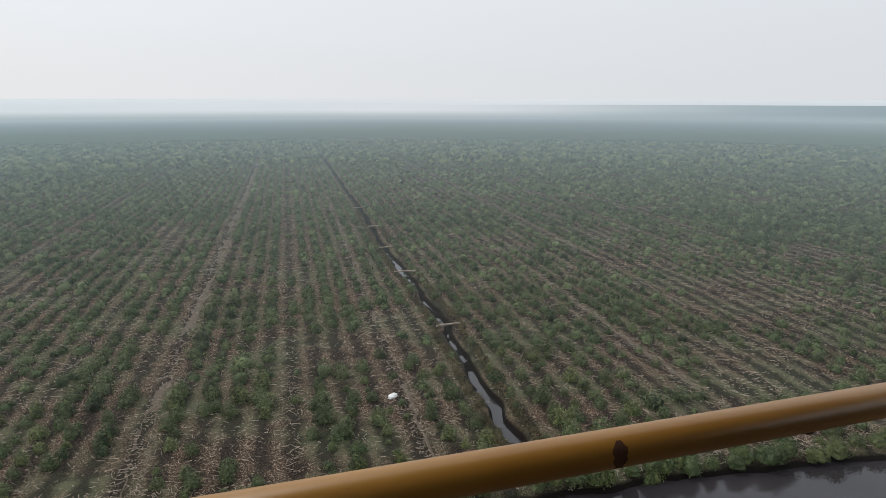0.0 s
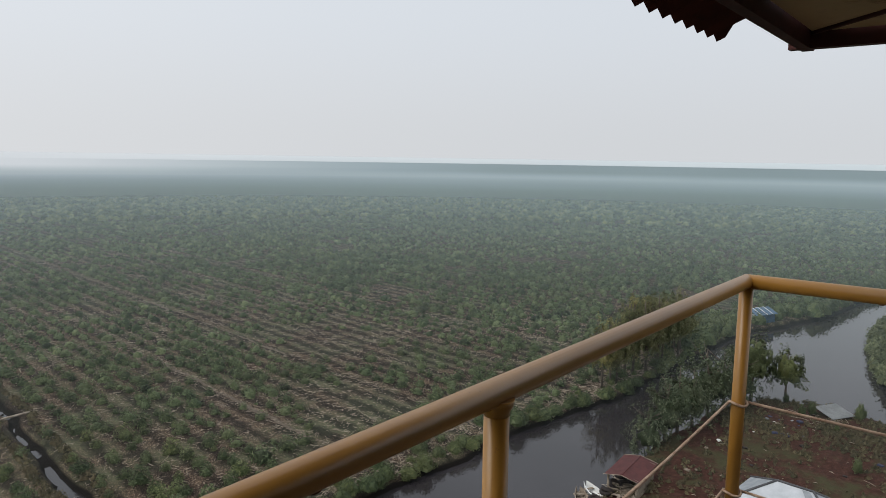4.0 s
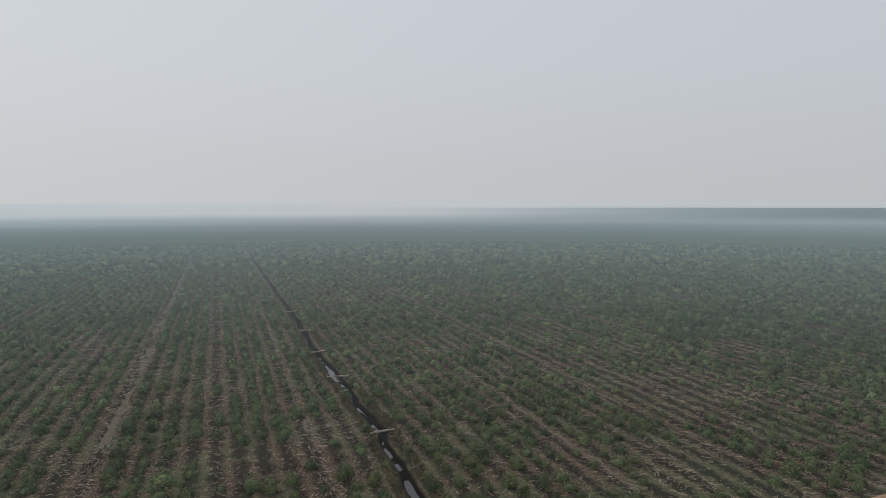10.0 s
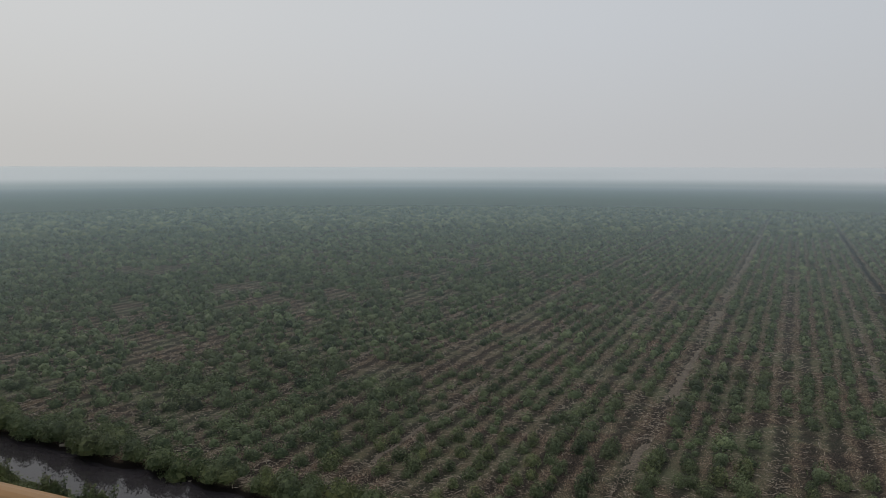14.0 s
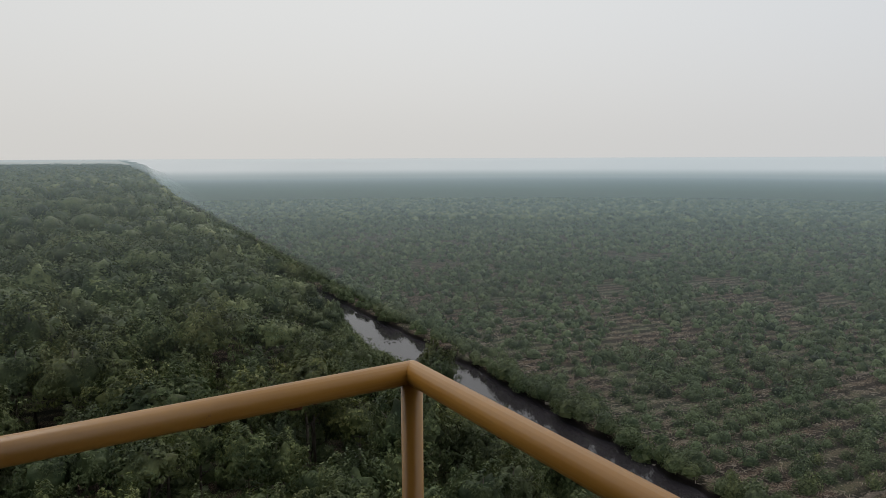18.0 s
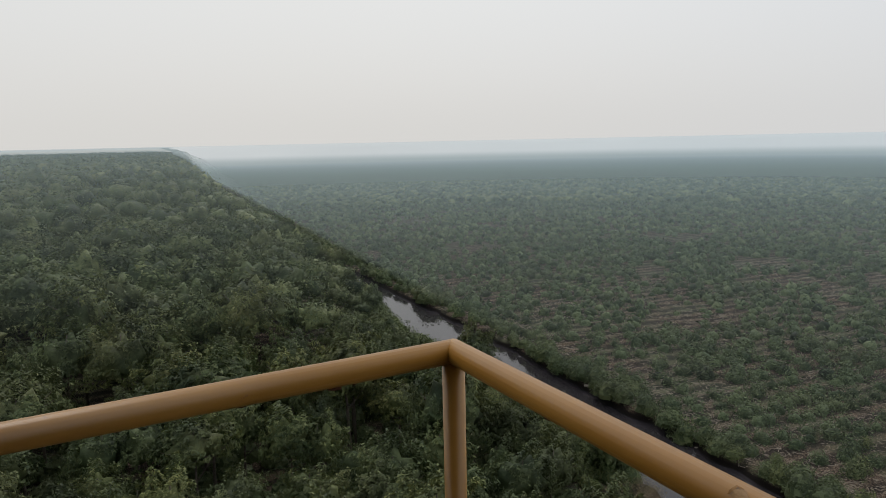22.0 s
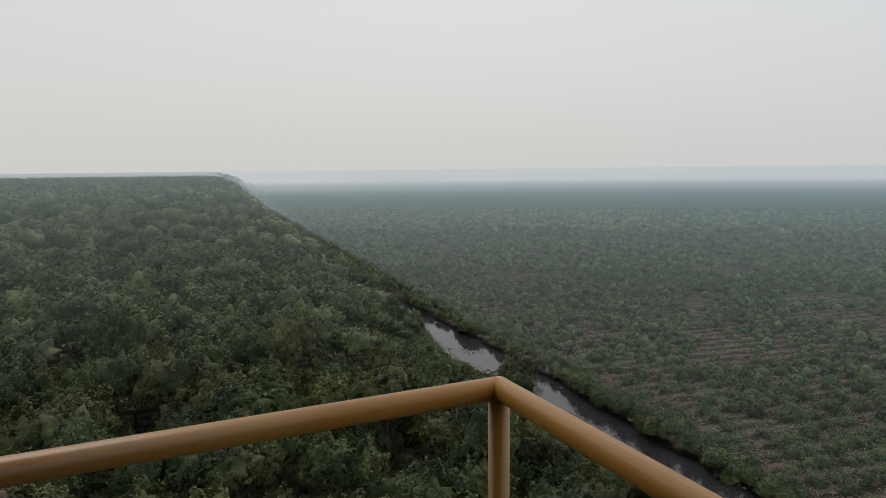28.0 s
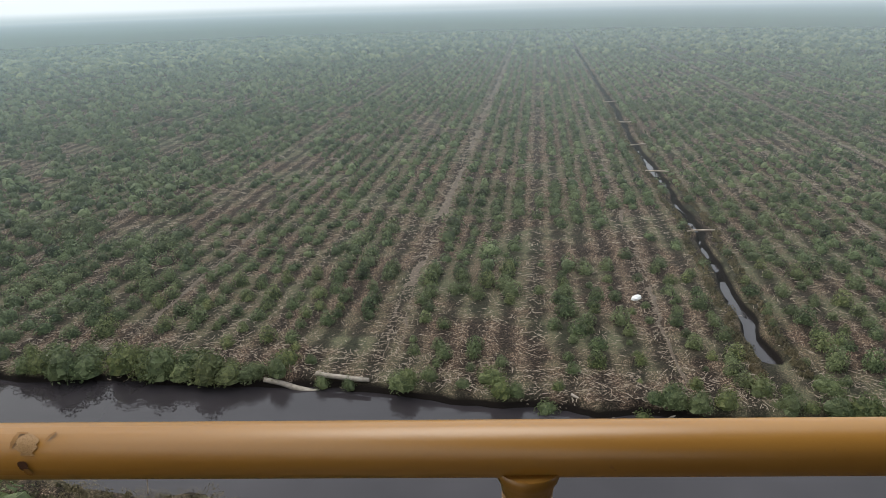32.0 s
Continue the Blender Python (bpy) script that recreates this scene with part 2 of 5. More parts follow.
def haze_sheet_mat():
    """A see-through sheet that stands in for haze in the air: its painted opacity and colour thicken with the distance
    from the tower, close up to the north and west, and are thinner in the east and over the treetops."""
    a = Mat("painted_haze")

    def calc(op, one, two=0.0):
        node = a.n("ShaderNodeMath")
        node.operation = op
        for k, v in enumerate((one, two)):
            if isinstance(v, (int, float)):
                node.inputs[k].default_value = v
            else:
                a.link(v, node.inputs[k])
        return node.outputs[0]

    def step(src, lo, hi, out_lo=0.0, out_hi=1.0):
        node = a.n("ShaderNodeMapRange")
        node.interpolation_type = "SMOOTHSTEP"
        for k, v in zip(("From Min", "From Max", "To Min", "To Max"), (lo, hi, out_lo, out_hi)):
            node.inputs[k].default_value = v
        a.link(src, node.inputs["Value"])
        return node.outputs[0]

    sep = a.n("ShaderNodeSeparateXYZ")
    a.link(a.geo.outputs["Position"], sep.inputs[0])
    x, y, z = sep.outputs
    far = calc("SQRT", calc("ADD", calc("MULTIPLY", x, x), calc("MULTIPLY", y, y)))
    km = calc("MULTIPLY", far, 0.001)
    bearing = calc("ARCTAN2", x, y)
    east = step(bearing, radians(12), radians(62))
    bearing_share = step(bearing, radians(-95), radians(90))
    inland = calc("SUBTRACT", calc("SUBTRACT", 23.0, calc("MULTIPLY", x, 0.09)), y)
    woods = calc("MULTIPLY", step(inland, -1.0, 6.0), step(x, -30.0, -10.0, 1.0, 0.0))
    north_amount = a.ramp(km, *HAZE_NORTH)
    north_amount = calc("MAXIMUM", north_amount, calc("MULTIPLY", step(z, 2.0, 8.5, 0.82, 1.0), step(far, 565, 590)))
    east_amount = calc("SUBTRACT", a.ramp(km, *HAZE_EAST), calc("MULTIPLY", step(z, 2.5, 7.0, 0.0, 0.09), step(far, 560, 580)))
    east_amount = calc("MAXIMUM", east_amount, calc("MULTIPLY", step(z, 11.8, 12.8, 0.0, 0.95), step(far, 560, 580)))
    amount = a.mix(woods, a.mix(east, north_amount, east_amount), a.ramp(km, *HAZE_WOODS))
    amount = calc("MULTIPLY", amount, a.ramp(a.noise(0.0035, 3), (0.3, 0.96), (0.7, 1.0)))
    # opacity cut over the canal at the forest's edge, hiding the sheet's slope
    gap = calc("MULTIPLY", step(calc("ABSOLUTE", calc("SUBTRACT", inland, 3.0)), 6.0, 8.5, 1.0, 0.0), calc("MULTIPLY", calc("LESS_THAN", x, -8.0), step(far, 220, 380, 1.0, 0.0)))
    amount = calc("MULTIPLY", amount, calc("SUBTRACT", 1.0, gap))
    # haze colour painted by opacity, tinted by bearing to meet the sky
    tone = a.mix(1.0, a.ramp(amount, *HAZE_TONES), a.ramp(bearing_share, (0.0, (1.03, 1.03, 0.99)), (0.2, (0.965, 1.01, 1.0)), (0.45, (0.965, 1.0, 1.0)), (0.65, (1.0, 1.0, 1.0)), (1.0, (1.0, 1.04, 1.04))), "MULTIPLY")
    up = a.n("ShaderNodeCombineXYZ")
    up.inputs["Z"].default_value = 1.0
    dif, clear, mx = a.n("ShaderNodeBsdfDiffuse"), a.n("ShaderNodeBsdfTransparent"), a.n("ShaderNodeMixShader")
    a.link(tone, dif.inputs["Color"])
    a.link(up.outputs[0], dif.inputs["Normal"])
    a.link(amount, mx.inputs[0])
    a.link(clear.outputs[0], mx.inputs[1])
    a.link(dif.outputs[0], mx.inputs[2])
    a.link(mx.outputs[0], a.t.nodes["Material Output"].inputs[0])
    return a.m


# painted haze: opacity of the sheet by kilometres from the tower, tones by opacity
HAZE_NORTH = ((0.03, 0.0), (0.06, 0.045), (0.10, 0.145), (0.15, 0.28), (0.225, 0.455), (0.36, 0.62), (0.46, 0.70), (0.58, 0.82))
HAZE_EAST = ((0.03, 0.0), (0.05, 0.025), (0.075, 0.085), (0.10, 0.16), (0.15, 0.31), (0.225, 0.46), (0.36, 0.62), (0.46, 0.70), (0.58, 0.77))
HAZE_WOODS = ((0.03, 0.0), (0.05, 0.05), (0.10, 0.19), (0.15, 0.33), (0.25, 0.50), (0.40, 0.65), (0.75, 0.82))
HAZE_TONES = ((0.0, (0.270, 0.308, 0.300)), (0.6, (0.272, 0.328, 0.336)), (0.74, (0.35, 0.408, 0.430)), (1.0, (0.565, 0.571, 0.580)))
M_GROUND, M_WATER, M_YELLOW = ground_mat(), water_mat(), yellow_paint()
M_SHRUB = foliage_mat("young_plantation_leaves", (0.012, 0.021, 0.009), (0.060, 0.088, 0.038), (0.172, 0.208, 0.112), (0.082, 0.072, 0.042), 0.38, lumps=0.36, mottled=0.9)
M_BANK = foliage_mat("bank_shrub_leaves", (0.026, 0.044, 0.018), (0.060, 0.088, 0.037), (0.122, 0.150, 0.072), (0.125, 0.115, 0.062), 0.35)
M_WEED = foliage_mat("dry_weeds", (0.030, 0.030, 0.015), (0.066, 0.060, 0.032), (0.145, 0.122, 0.072), (0.095, 0.062, 0.040), 0.6, patch=0.4)
M_TREE = foliage_mat("forest_leaves", (0.031, 0.050, 0.022), (0.062, 0.088, 0.040), (0.130, 0.156, 0.074), (0.106, 0.094, 0.046), 0.40, patch=0.18, see_through=0.2, lumps=0.6, tips=0.45, mottled=0.4, grain=5.0)
M_WILLOW = foliage_mat("pale_leaves", (0.028, 0.044, 0.020), (0.058, 0.080, 0.038), (0.195, 0.216, 0.145), (0.072, 0.060, 0.034), 0.35, patch=0.5, tips=0.2)
M_EAST = foliage_mat("grey_green_leaves", (0.046, 0.062, 0.034), (0.094, 0.118, 0.066), (0.160, 0.184, 0.110), (0.110, 0.096, 0.055), 0.3, patch=0.2, tips=0.3)
M_OLIVE = foliage_mat("thin_olive_leaves", (0.095, 0.102, 0.050), (0.165, 0.172, 0.088), (0.245, 0.250, 0.145), (0.190, 0.155, 0.092), 0.4, patch=0.4, see_through=0.4)
M_DRY = foliage_mat("dry_grass", (0.048, 0.040, 0.024), (0.105, 0.088, 0.052), (0.215, 0.178, 0.112), (0.125, 0.090, 0.055), 0.5, patch=0.5)
M_BARK = worn("bark", (0.060, 0.045, 0.034), (0.150, 0.125, 0.100), 6.0, 0.9)
M_STICK = worn("dry_sticks", (0.150, 0.112, 0.084), (0.44, 0.37, 0.295), 3.0, 0.9)
M_WINDROW = worn("harvest_waste", (0.026, 0.020, 0.015), (0.21, 0.165, 0.125), 13.0, 0.95, rust=(0.030, 0.026, 0.016), bump=0.8, depth=0.04)
M_LOG = worn("weathered_log", (0.17, 0.14, 0.11), (0.36, 0.32, 0.27), 4.0, 0.9, bump=0.6, depth=0.02)
M_STEEL = worn("painted_steel", (0.30, 0.17, 0.045), (0.42, 0.25, 0.06), 3.0, 0.5, rust=(0.12, 0.05, 0.03))
M_ROPE = worn("rusty_wire", (0.26, 0.15, 0.095), (0.46, 0.34, 0.25), 30.0, 0.85, bump=0.8)
M_SHEET = worn("red_oxide_sheet", (0.060, 0.014, 0.012), (0.115, 0.026, 0.020), 5.0, 0.6, rust=(0.03, 0.012, 0.010))
M_FASCIA = worn("dark_red_fascia", (0.040, 0.012, 0.010), (0.085, 0.022, 0.018), 4.0, 0.7)
M_SOFFIT = worn("stained_plywood", (0.50, 0.41, 0.23), (0.66, 0.57, 0.37), 1.4, 0.8, rust=(0.26, 0.18, 0.10))
M_BOARD = worn("stained_white_board", (0.240, 0.175, 0.140), (0.340, 0.270, 0.225), 2.5, 0.7, rust=(0.130, 0.060, 0.032))
M_BLACK = worn("black_rubber", (0.010, 0.008, 0.008), (0.03, 0.02, 0.018), 20.0, 0.7)
M_GRIME = worn("old_tape_smear", (0.19, 0.088, 0.020), (0.29, 0.140, 0.028), 60.0, 0.6)
M_GLUE = worn("old_glue_film", (0.270, 0.150, 0.050), (0.345, 0.200, 0.085), 40.0, 0.55)
M_RUST = worn("flaking_rust", (0.045, 0.020, 0.012), (0.13, 0.055, 0.028), 40.0, 0.9)
M_DECK = worn("grey_deck_plate", (0.030, 0.027, 0.024), (0.060, 0.055, 0.050), 3.0, 0.7, rust=(0.060, 0.030, 0.020))
M_UNSEEN_CABIN = worn("dark_unseen_boards", (0.060, 0.042, 0.026), (0.115, 0.082, 0.050), 1.5, 0.8)
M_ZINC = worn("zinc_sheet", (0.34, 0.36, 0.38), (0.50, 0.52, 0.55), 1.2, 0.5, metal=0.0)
M_ZINC_DARK = worn("darker_zinc_sheet", (0.187, 0.204, 0.221), (0.306, 0.323, 0.340), 2.0, 0.55)
M_DULL = worn("dirty_grey_sheet", (0.115, 0.12, 0.12), (0.20, 0.205, 0.205), 2.0, 0.6)
M_REDROOF = worn("rusty_red_roof", (0.050, 0.013, 0.012), (0.090, 0.024, 0.022), 2.5, 0.7, rust=(0.072, 0.032, 0.025))
M_BLUE = worn("blue_tarpaulin", (0.040, 0.085, 0.150), (0.11, 0.185, 0.27), 1.5, 0.5)
M_WOOD = worn("grey_timber", (0.15, 0.115, 0.085), (0.31, 0.26, 0.205), 5.0, 0.85)
M_WHITE = worn("white_paint", (0.62, 0.62, 0.60), (0.78, 0.78, 0.76), 2.0, 0.5)
M_ORANGE = worn("orange_plastic", (0.36, 0.045, 0.020), (0.48, 0.075, 0.028), 3.0, 0.45)
M_TAR = worn("tarred_strip", (0.045, 0.045, 0.048), (0.10, 0.10, 0.105), 4.0, 0.8)
M_RAG = worn("dark_rags", (0.020, 0.024, 0.050), (0.070, 0.075, 0.13), 6.0, 0.9)


# ---- mesh helpers ----
def mesh_object(name, verts, faces, material, smooth=False):
    me = bpy.data.meshes.new(name)
    me.from_pydata([tuple(v) for v in verts], [], [tuple(f) for f in faces])
    me.materials.append(material)
    if smooth:
        me.polygons.foreach_set("use_smooth", [True] * len(me.polygons))
    me.update()
    return new(name, me)


def quad_mesh(name, corners, material, weld=False):
    """One mesh from an array of loose four-cornered faces, shape (n, 4, 3)."""
    n = len(corners)
    me = bpy.data.meshes.new(name)
    co = np.ascontiguousarray(corners, dtype=np.float32).reshape(-1, 3)
    index = np.arange(4 * n, dtype=np.int32)
    if weld:
        co, index = np.unique(co, axis=0, return_inverse=True)
        co, index = np.ascontiguousarray(co), index.ravel().astype(np.int32)
    me.vertices.add(len(co))
    me.vertices.foreach_set("co", co.ravel())
    me.loops.add(4 * n)
    me.loops.foreach_set("vertex_index", index)
    me.polygons.add(n)
    me.polygons.foreach_set("loop_start", np.arange(0, 4 * n, 4, dtype=np.int32))
    if weld:
        me.polygons.foreach_set("use_smooth", np.ones(n, dtype=bool))
    me.materials.append(material)
    me.update(calc_edges=True)
    return me


def child(ob, parent):
    ob.parent = parent
    return ob


def part(name, bm, material, parent, label=""):
    me = bpy.data.meshes.new(name)
    bm.to_mesh(me)
    bm.free()
    me.materials.append(material)
    ob = child(new(name, me), parent)
    return tagged(ob, label=label) if label else ob


def empty(name, place, label, category, group="", turn=0.0):
    ob = new(name)
    ob.matrix_world = pose(*place, 0, 0, turn)
    return tagged(ob, label=label, category=category, group=group)


def box(lo, hi, bm=None, bevel=0.0):
    bm = bm or bmesh.new()
    size = [h - l for l, h in zip(lo, hi)]
    mid = [(h + l) / 2 for l, h in zip(lo, hi)]
    made = bmesh.ops.create_cube(bm, size=1.0, matrix=Matrix.LocRotScale(mid, None, size))
    if bevel:
        edges = list({e for v in made["verts"] for e in v.link_edges})
        bmesh.ops.bevel(bm, geom=edges, offset=bevel, segments=2, affect="EDGES")
    return bm


def tube(points, radii, sides=10, bm=None, caps=True):
    """A round bar through the points; radii: one number or one per point."""
    bm = bm or bmesh.new()
    pts = [Vector(p) for p in points]
    if isinstance(radii, (int, float)):
        radii = [radii] * len(pts)
    rings = []
    for i, p in enumerate(pts):
        way = (pts[min(i + 1, len(pts) - 1)] - pts[max(i - 1, 0)]).normalized()
        ref = Vector((0, 0, 1)) if abs(way.z) < 0.9 else Vector((1, 0, 0))
        a = way.cross(ref).normalized()
        b = way.cross(a)
        rings.append([bm.verts.new(p + radii[i] * (math.cos(w) * a + math.sin(w) * b)) for w in (2 * math.pi * k / sides for k in range(sides))])
    for r, s in zip(rings, rings[1:]):
        for k in range(sides):
            f = bm.faces.new((r[k], r[(k + 1) % sides], s[(k + 1) % sides], s[k]))
            f.smooth = True
    if caps:
        bm.faces.new(rings[0][::-1])
        bm.faces.new(rings[-1])
    bmesh.ops.recalc_face_normals(bm, faces=bm.faces)
    return bm


def slab(corners, thick, bm=None):
    """A flat plate from its outline, thickened downwards."""
    bm = bm or bmesh.new()
    top = [bm.verts.new(c) for c in corners]
    low = [bm.verts.new((c[0], c[1], c[2] - thick)) for c in corners]
    bm.faces.new(top)
    bm.faces.new(low[::-1])
    for k in range(len(top)):
        j = (k + 1) % len(top)
        bm.faces.new((top[j], top[k], low[k], low[j]))
    bmesh.ops.recalc_face_normals(bm, faces=bm.faces)
    return bm


def value_noise(x, y, scale, seed=0):
    """Smooth noise between -1 and 1 for arrays."""
    rng = np.random.RandomState(seed)
    g = rng.rand(256, 256) * 2 - 1
    u, v = np.asarray(x) / scale, np.asarray(y) / scale
    i, j = np.floor(u).astype(int), np.floor(v).astype(int)
    a, b = u - i, v - j
    a, b = a * a * (3 - 2 * a), b * b * (3 - 2 * b)
    i0, j0, i1, j1 = i % 256, j % 256, (i + 1) % 256, (j + 1) % 256
    return (g[i0, j0] * (1 - a) + g[i1, j0] * a) * (1 - b) + (g[i0, j1] * (1 - a) + g[i1, j1] * a) * b


# ---- plan of the land ----
WATER_Z = -0.5
NORTH_BANK = np.array([(-900, 110), (-310, 56), (-200, 44), (-140, 38.6), (-105, 35.8), (-88, 35.1), (-71, 34.8), (-59, 34.6), (-47, 34.0), (-37, 33.0), (-25, 32.3), (-13, 31.5), (-7.5, 31.1), (-2, 30.0), (3, 29.0), (14, 27.8), (20, 27.5), (26.5, 26.5), (32, 26.0), (38, 25.6), (48.5, 23.4), (62, 23.0), (76, 22.3), (89.5, 17.3), (103.5, 15.5), (132, 11.7), (200, 2), (900, -100)])
SOUTH_BANK = np.array([(-900, 104), (-310, 50.5), (-200, 39), (-140, 34.0), (-100, 31.8), (-76, 31.0), (-67, 29.6), (-60, 27.8), (-53, 27.8), (-41, 28.4), (-26, 26.6), (-20, 25.2), (-17, 24.1), (-13.5, 23.5), (0, 21.8), (14, 19.0), (29.3, 16.9), (40.4, 17.7), (52, 16.4), (54.6, 14.8), (57, 9.0), (59.5, 4.8), (65, 7.5), (69, 8.7), (82, 11.0), (104, 9.6), (136, 7.5), (200, -3), (900, -106)])
SIDE_CHANNEL = np.array([(60, 10.5), (57.5, 6.5), (54, 2.5), (48.5, -1.2), (39, -7), (29, -17), (14, -43)])
DITCH = np.array([(13.4, 27), (13.9, 31.9), (14.2, 35.5), (14.6, 38.4), (15.15, 43.0), (16.7, 54.0), (17.95, 69.0), (18.6, 80), (21.8, 108), (26.6, 157), (32.4, 215), (70, 600)])
SLANT, HEADLAND = 0.103, 32.0


def curve_at(table, u, along=0):
    return np.interp(u, table[:, along], table[:, 1 - along])


def channel_distance(x, y):
    best = np.full(np.shape(x), 1e9)
    for p, q in zip(SIDE_CHANNEL, SIDE_CHANNEL[1:]):
        d = q - p
        t = np.clip(((x - p[0]) * d[0] + (y - p[1]) * d[1]) / (d @ d), 0, 1)
        best = np.minimum(best, np.hypot(x - p[0] - t * d[0], y - p[1] - t * d[1]))
    return best


def wet(x, y):
    """Metres inside the canals: positive in the water, negative on land."""
    wob = 0.35 * value_noise(x, y, 2.3, 5) + 0.2 * value_noise(x, y, 0.9, 6)
    main = np.minimum(curve_at(NORTH_BANK, x) - y, y - curve_at(SOUTH_BANK, x))
    side = 2.5 - channel_distance(x, y)
    return np.maximum(main, side) + wob


def ditch_x(y):
    return curve_at(DITCH, y, 1) + 0.18 * value_noise(y, 0 * y, 2.1, 9)


def height(x, y):
    x, y = np.asarray(x, float), np.asarray(y, float)
    w = np.clip((wet(x, y) + 0.30) / 0.75, 0, 1)
    z = 0.07 * value_noise(x, y, 1.1, 1) + 0.05 * value_noise(x, y, 0.45, 2) + 0.12 * value_noise(x, y, 9.0, 3)
    z = z * (1 - w) - 1.25 * w * w * (3 - 2 * w)
    d = np.abs(x - ditch_x(y))
    half = np.interp(y, (30, 46, 62, 90), (0.36, 0.30, 0.23, 0.22)) + 0.13 * value_noise(y, x * 0, 3.0, 4)
    k = np.clip((half + 0.32 - d) / 0.40, 0, 1) * np.clip((y - 32.3) / 0.7, 0, 1) * (y < 215)
    z = z - np.interp(y, (40, 52), (0.52, 0.42)) * k * k * (3 - 2 * k) * (1 - w)
    lip = np.exp(-((d - 1.25) / 0.45) ** 2) * 0.05 * (y > 32) * (y < 215)
    return z + lip * (1 - w)


def build_ground():
    # grid lines follow the ditch and the north bank, so both keep crisp edges
    us = np.concatenate([-np.geomspace(2600, 82, 34), np.arange(-80, -1.51, 0.6), np.arange(-1.5, 1.51, 0.15), np.arange(2.1, 80, 0.6), np.geomspace(82, 2600, 34)])
    vs = np.concatenate([-np.geomspace(2600, 46, 26), np.arange(-44, -11, 1.0), np.arange(-11, 3.01, 0.3), np.arange(3.5, 55, 0.55), np.arange(56, 190, 1.8), np.geomspace(194, 2600, 30)])
    u, v = np.meshgrid(us, vs, indexing="ij")
    bank = curve_at(NORTH_BANK, np.clip(u + 13.6, -200, 200))
    y = v + bank
    x = u + np.where(y > 27, ditch_x(np.clip(y, 27, 220)), ditch_x(np.full_like(y, 27.0)))
    z = height(x, y)
    far = np.hypot(x, y) > 240
    z = np.where(far & (wet(x, y) < -1), 0.0, z)
    co = np.stack([x, y, z], -1).reshape(-1, 3)
    nu, nv = u.shape
    i = np.arange(nu * nv).reshape(nu, nv)
    f = np.stack([i[:-1, :-1], i[1:, :-1], i[1:, 1:], i[:-1, 1:]], -1).reshape(-1, 4)
    me = bpy.data.meshes.new("ground")
    me.vertices.add(len(co))
    me.vertices.foreach_set("co", co.astype(np.float32).ravel())
    me.loops.add(f.size)
    me.loops.foreach_set("vertex_index", f.astype(np.int32).ravel())
    me.polygons.add(len(f))
    me.polygons.foreach_set("loop_start", np.arange(0, f.size, 4, dtype=np.int32))
    me.polygons.foreach_set("use_smooth", np.ones(len(f), dtype=bool))
    me.materials.append(M_GROUND)
    me.update(calc_edges=True)
    tagged(new("ground", me), label="peaty field ground with brown litter and red soil", category="ground", kind="structure")


build_ground()
water = mesh_object("water", [(-900, -140, WATER_Z), (900, -140, WATER_Z), (900, 220, WATER_Z), (-900, 220, WATER_Z)], [(0, 1, 2, 3)], M_WATER)
tagged(water, label="still black peat water in canal and ditch", category="water", kind="structure")


def ease(v, lo, hi):
    t = np.clip((np.asarray(v, float) - lo) / (hi - lo), 0, 1)
    return t * t * (3 - 2 * t)


def build_haze_sheet():
    """One sheet standing in for haze, low over the field, lifted over forest and woods, and rising to a bank far out.
    """
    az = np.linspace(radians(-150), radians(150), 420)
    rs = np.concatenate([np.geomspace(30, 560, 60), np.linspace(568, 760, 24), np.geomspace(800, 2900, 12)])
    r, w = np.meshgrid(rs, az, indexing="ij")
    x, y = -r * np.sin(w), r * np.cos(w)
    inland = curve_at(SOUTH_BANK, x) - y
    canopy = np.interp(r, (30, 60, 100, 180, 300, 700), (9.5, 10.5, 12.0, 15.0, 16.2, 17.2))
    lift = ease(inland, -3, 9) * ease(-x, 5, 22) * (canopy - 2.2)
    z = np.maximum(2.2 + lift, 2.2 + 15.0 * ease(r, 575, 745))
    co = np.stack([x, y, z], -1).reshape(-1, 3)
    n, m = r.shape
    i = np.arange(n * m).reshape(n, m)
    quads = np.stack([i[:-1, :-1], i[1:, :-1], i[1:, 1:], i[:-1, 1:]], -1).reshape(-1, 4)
    ob = mesh_object("backdrop", co.tolist(), quads.tolist(), haze_sheet_mat(), True)
    tagged(ob, label="translucent sheet standing in for haze over the far field", category="mist", kind="structure")


build_haze_sheet()


# ---- plants ----
def leaves(rng, centres, lean, size, aspect=0.42, toss=0.55):
    """Diamond-shaped leaves at the centres, facing about along lean."""
    n = len(centres)
    up = lean + rng.normal(0, toss, (n, 3))
    up /= np.linalg.norm(up, axis=1)[:, None]
    side = np.cross(up, rng.normal(0, 1, (n, 3)))
    side /= np.linalg.norm(side, axis=1)[:, None] + 1e-9
    long = np.cross(up, side)
    s = (size * rng.uniform(0.65, 1.35, n))[:, None]
    droop = up * s * 0.18
    return np.stack([centres - long * s, centres + side * s * aspect + droop, centres + long * s - droop, centres - side * s * aspect + droop], 1)


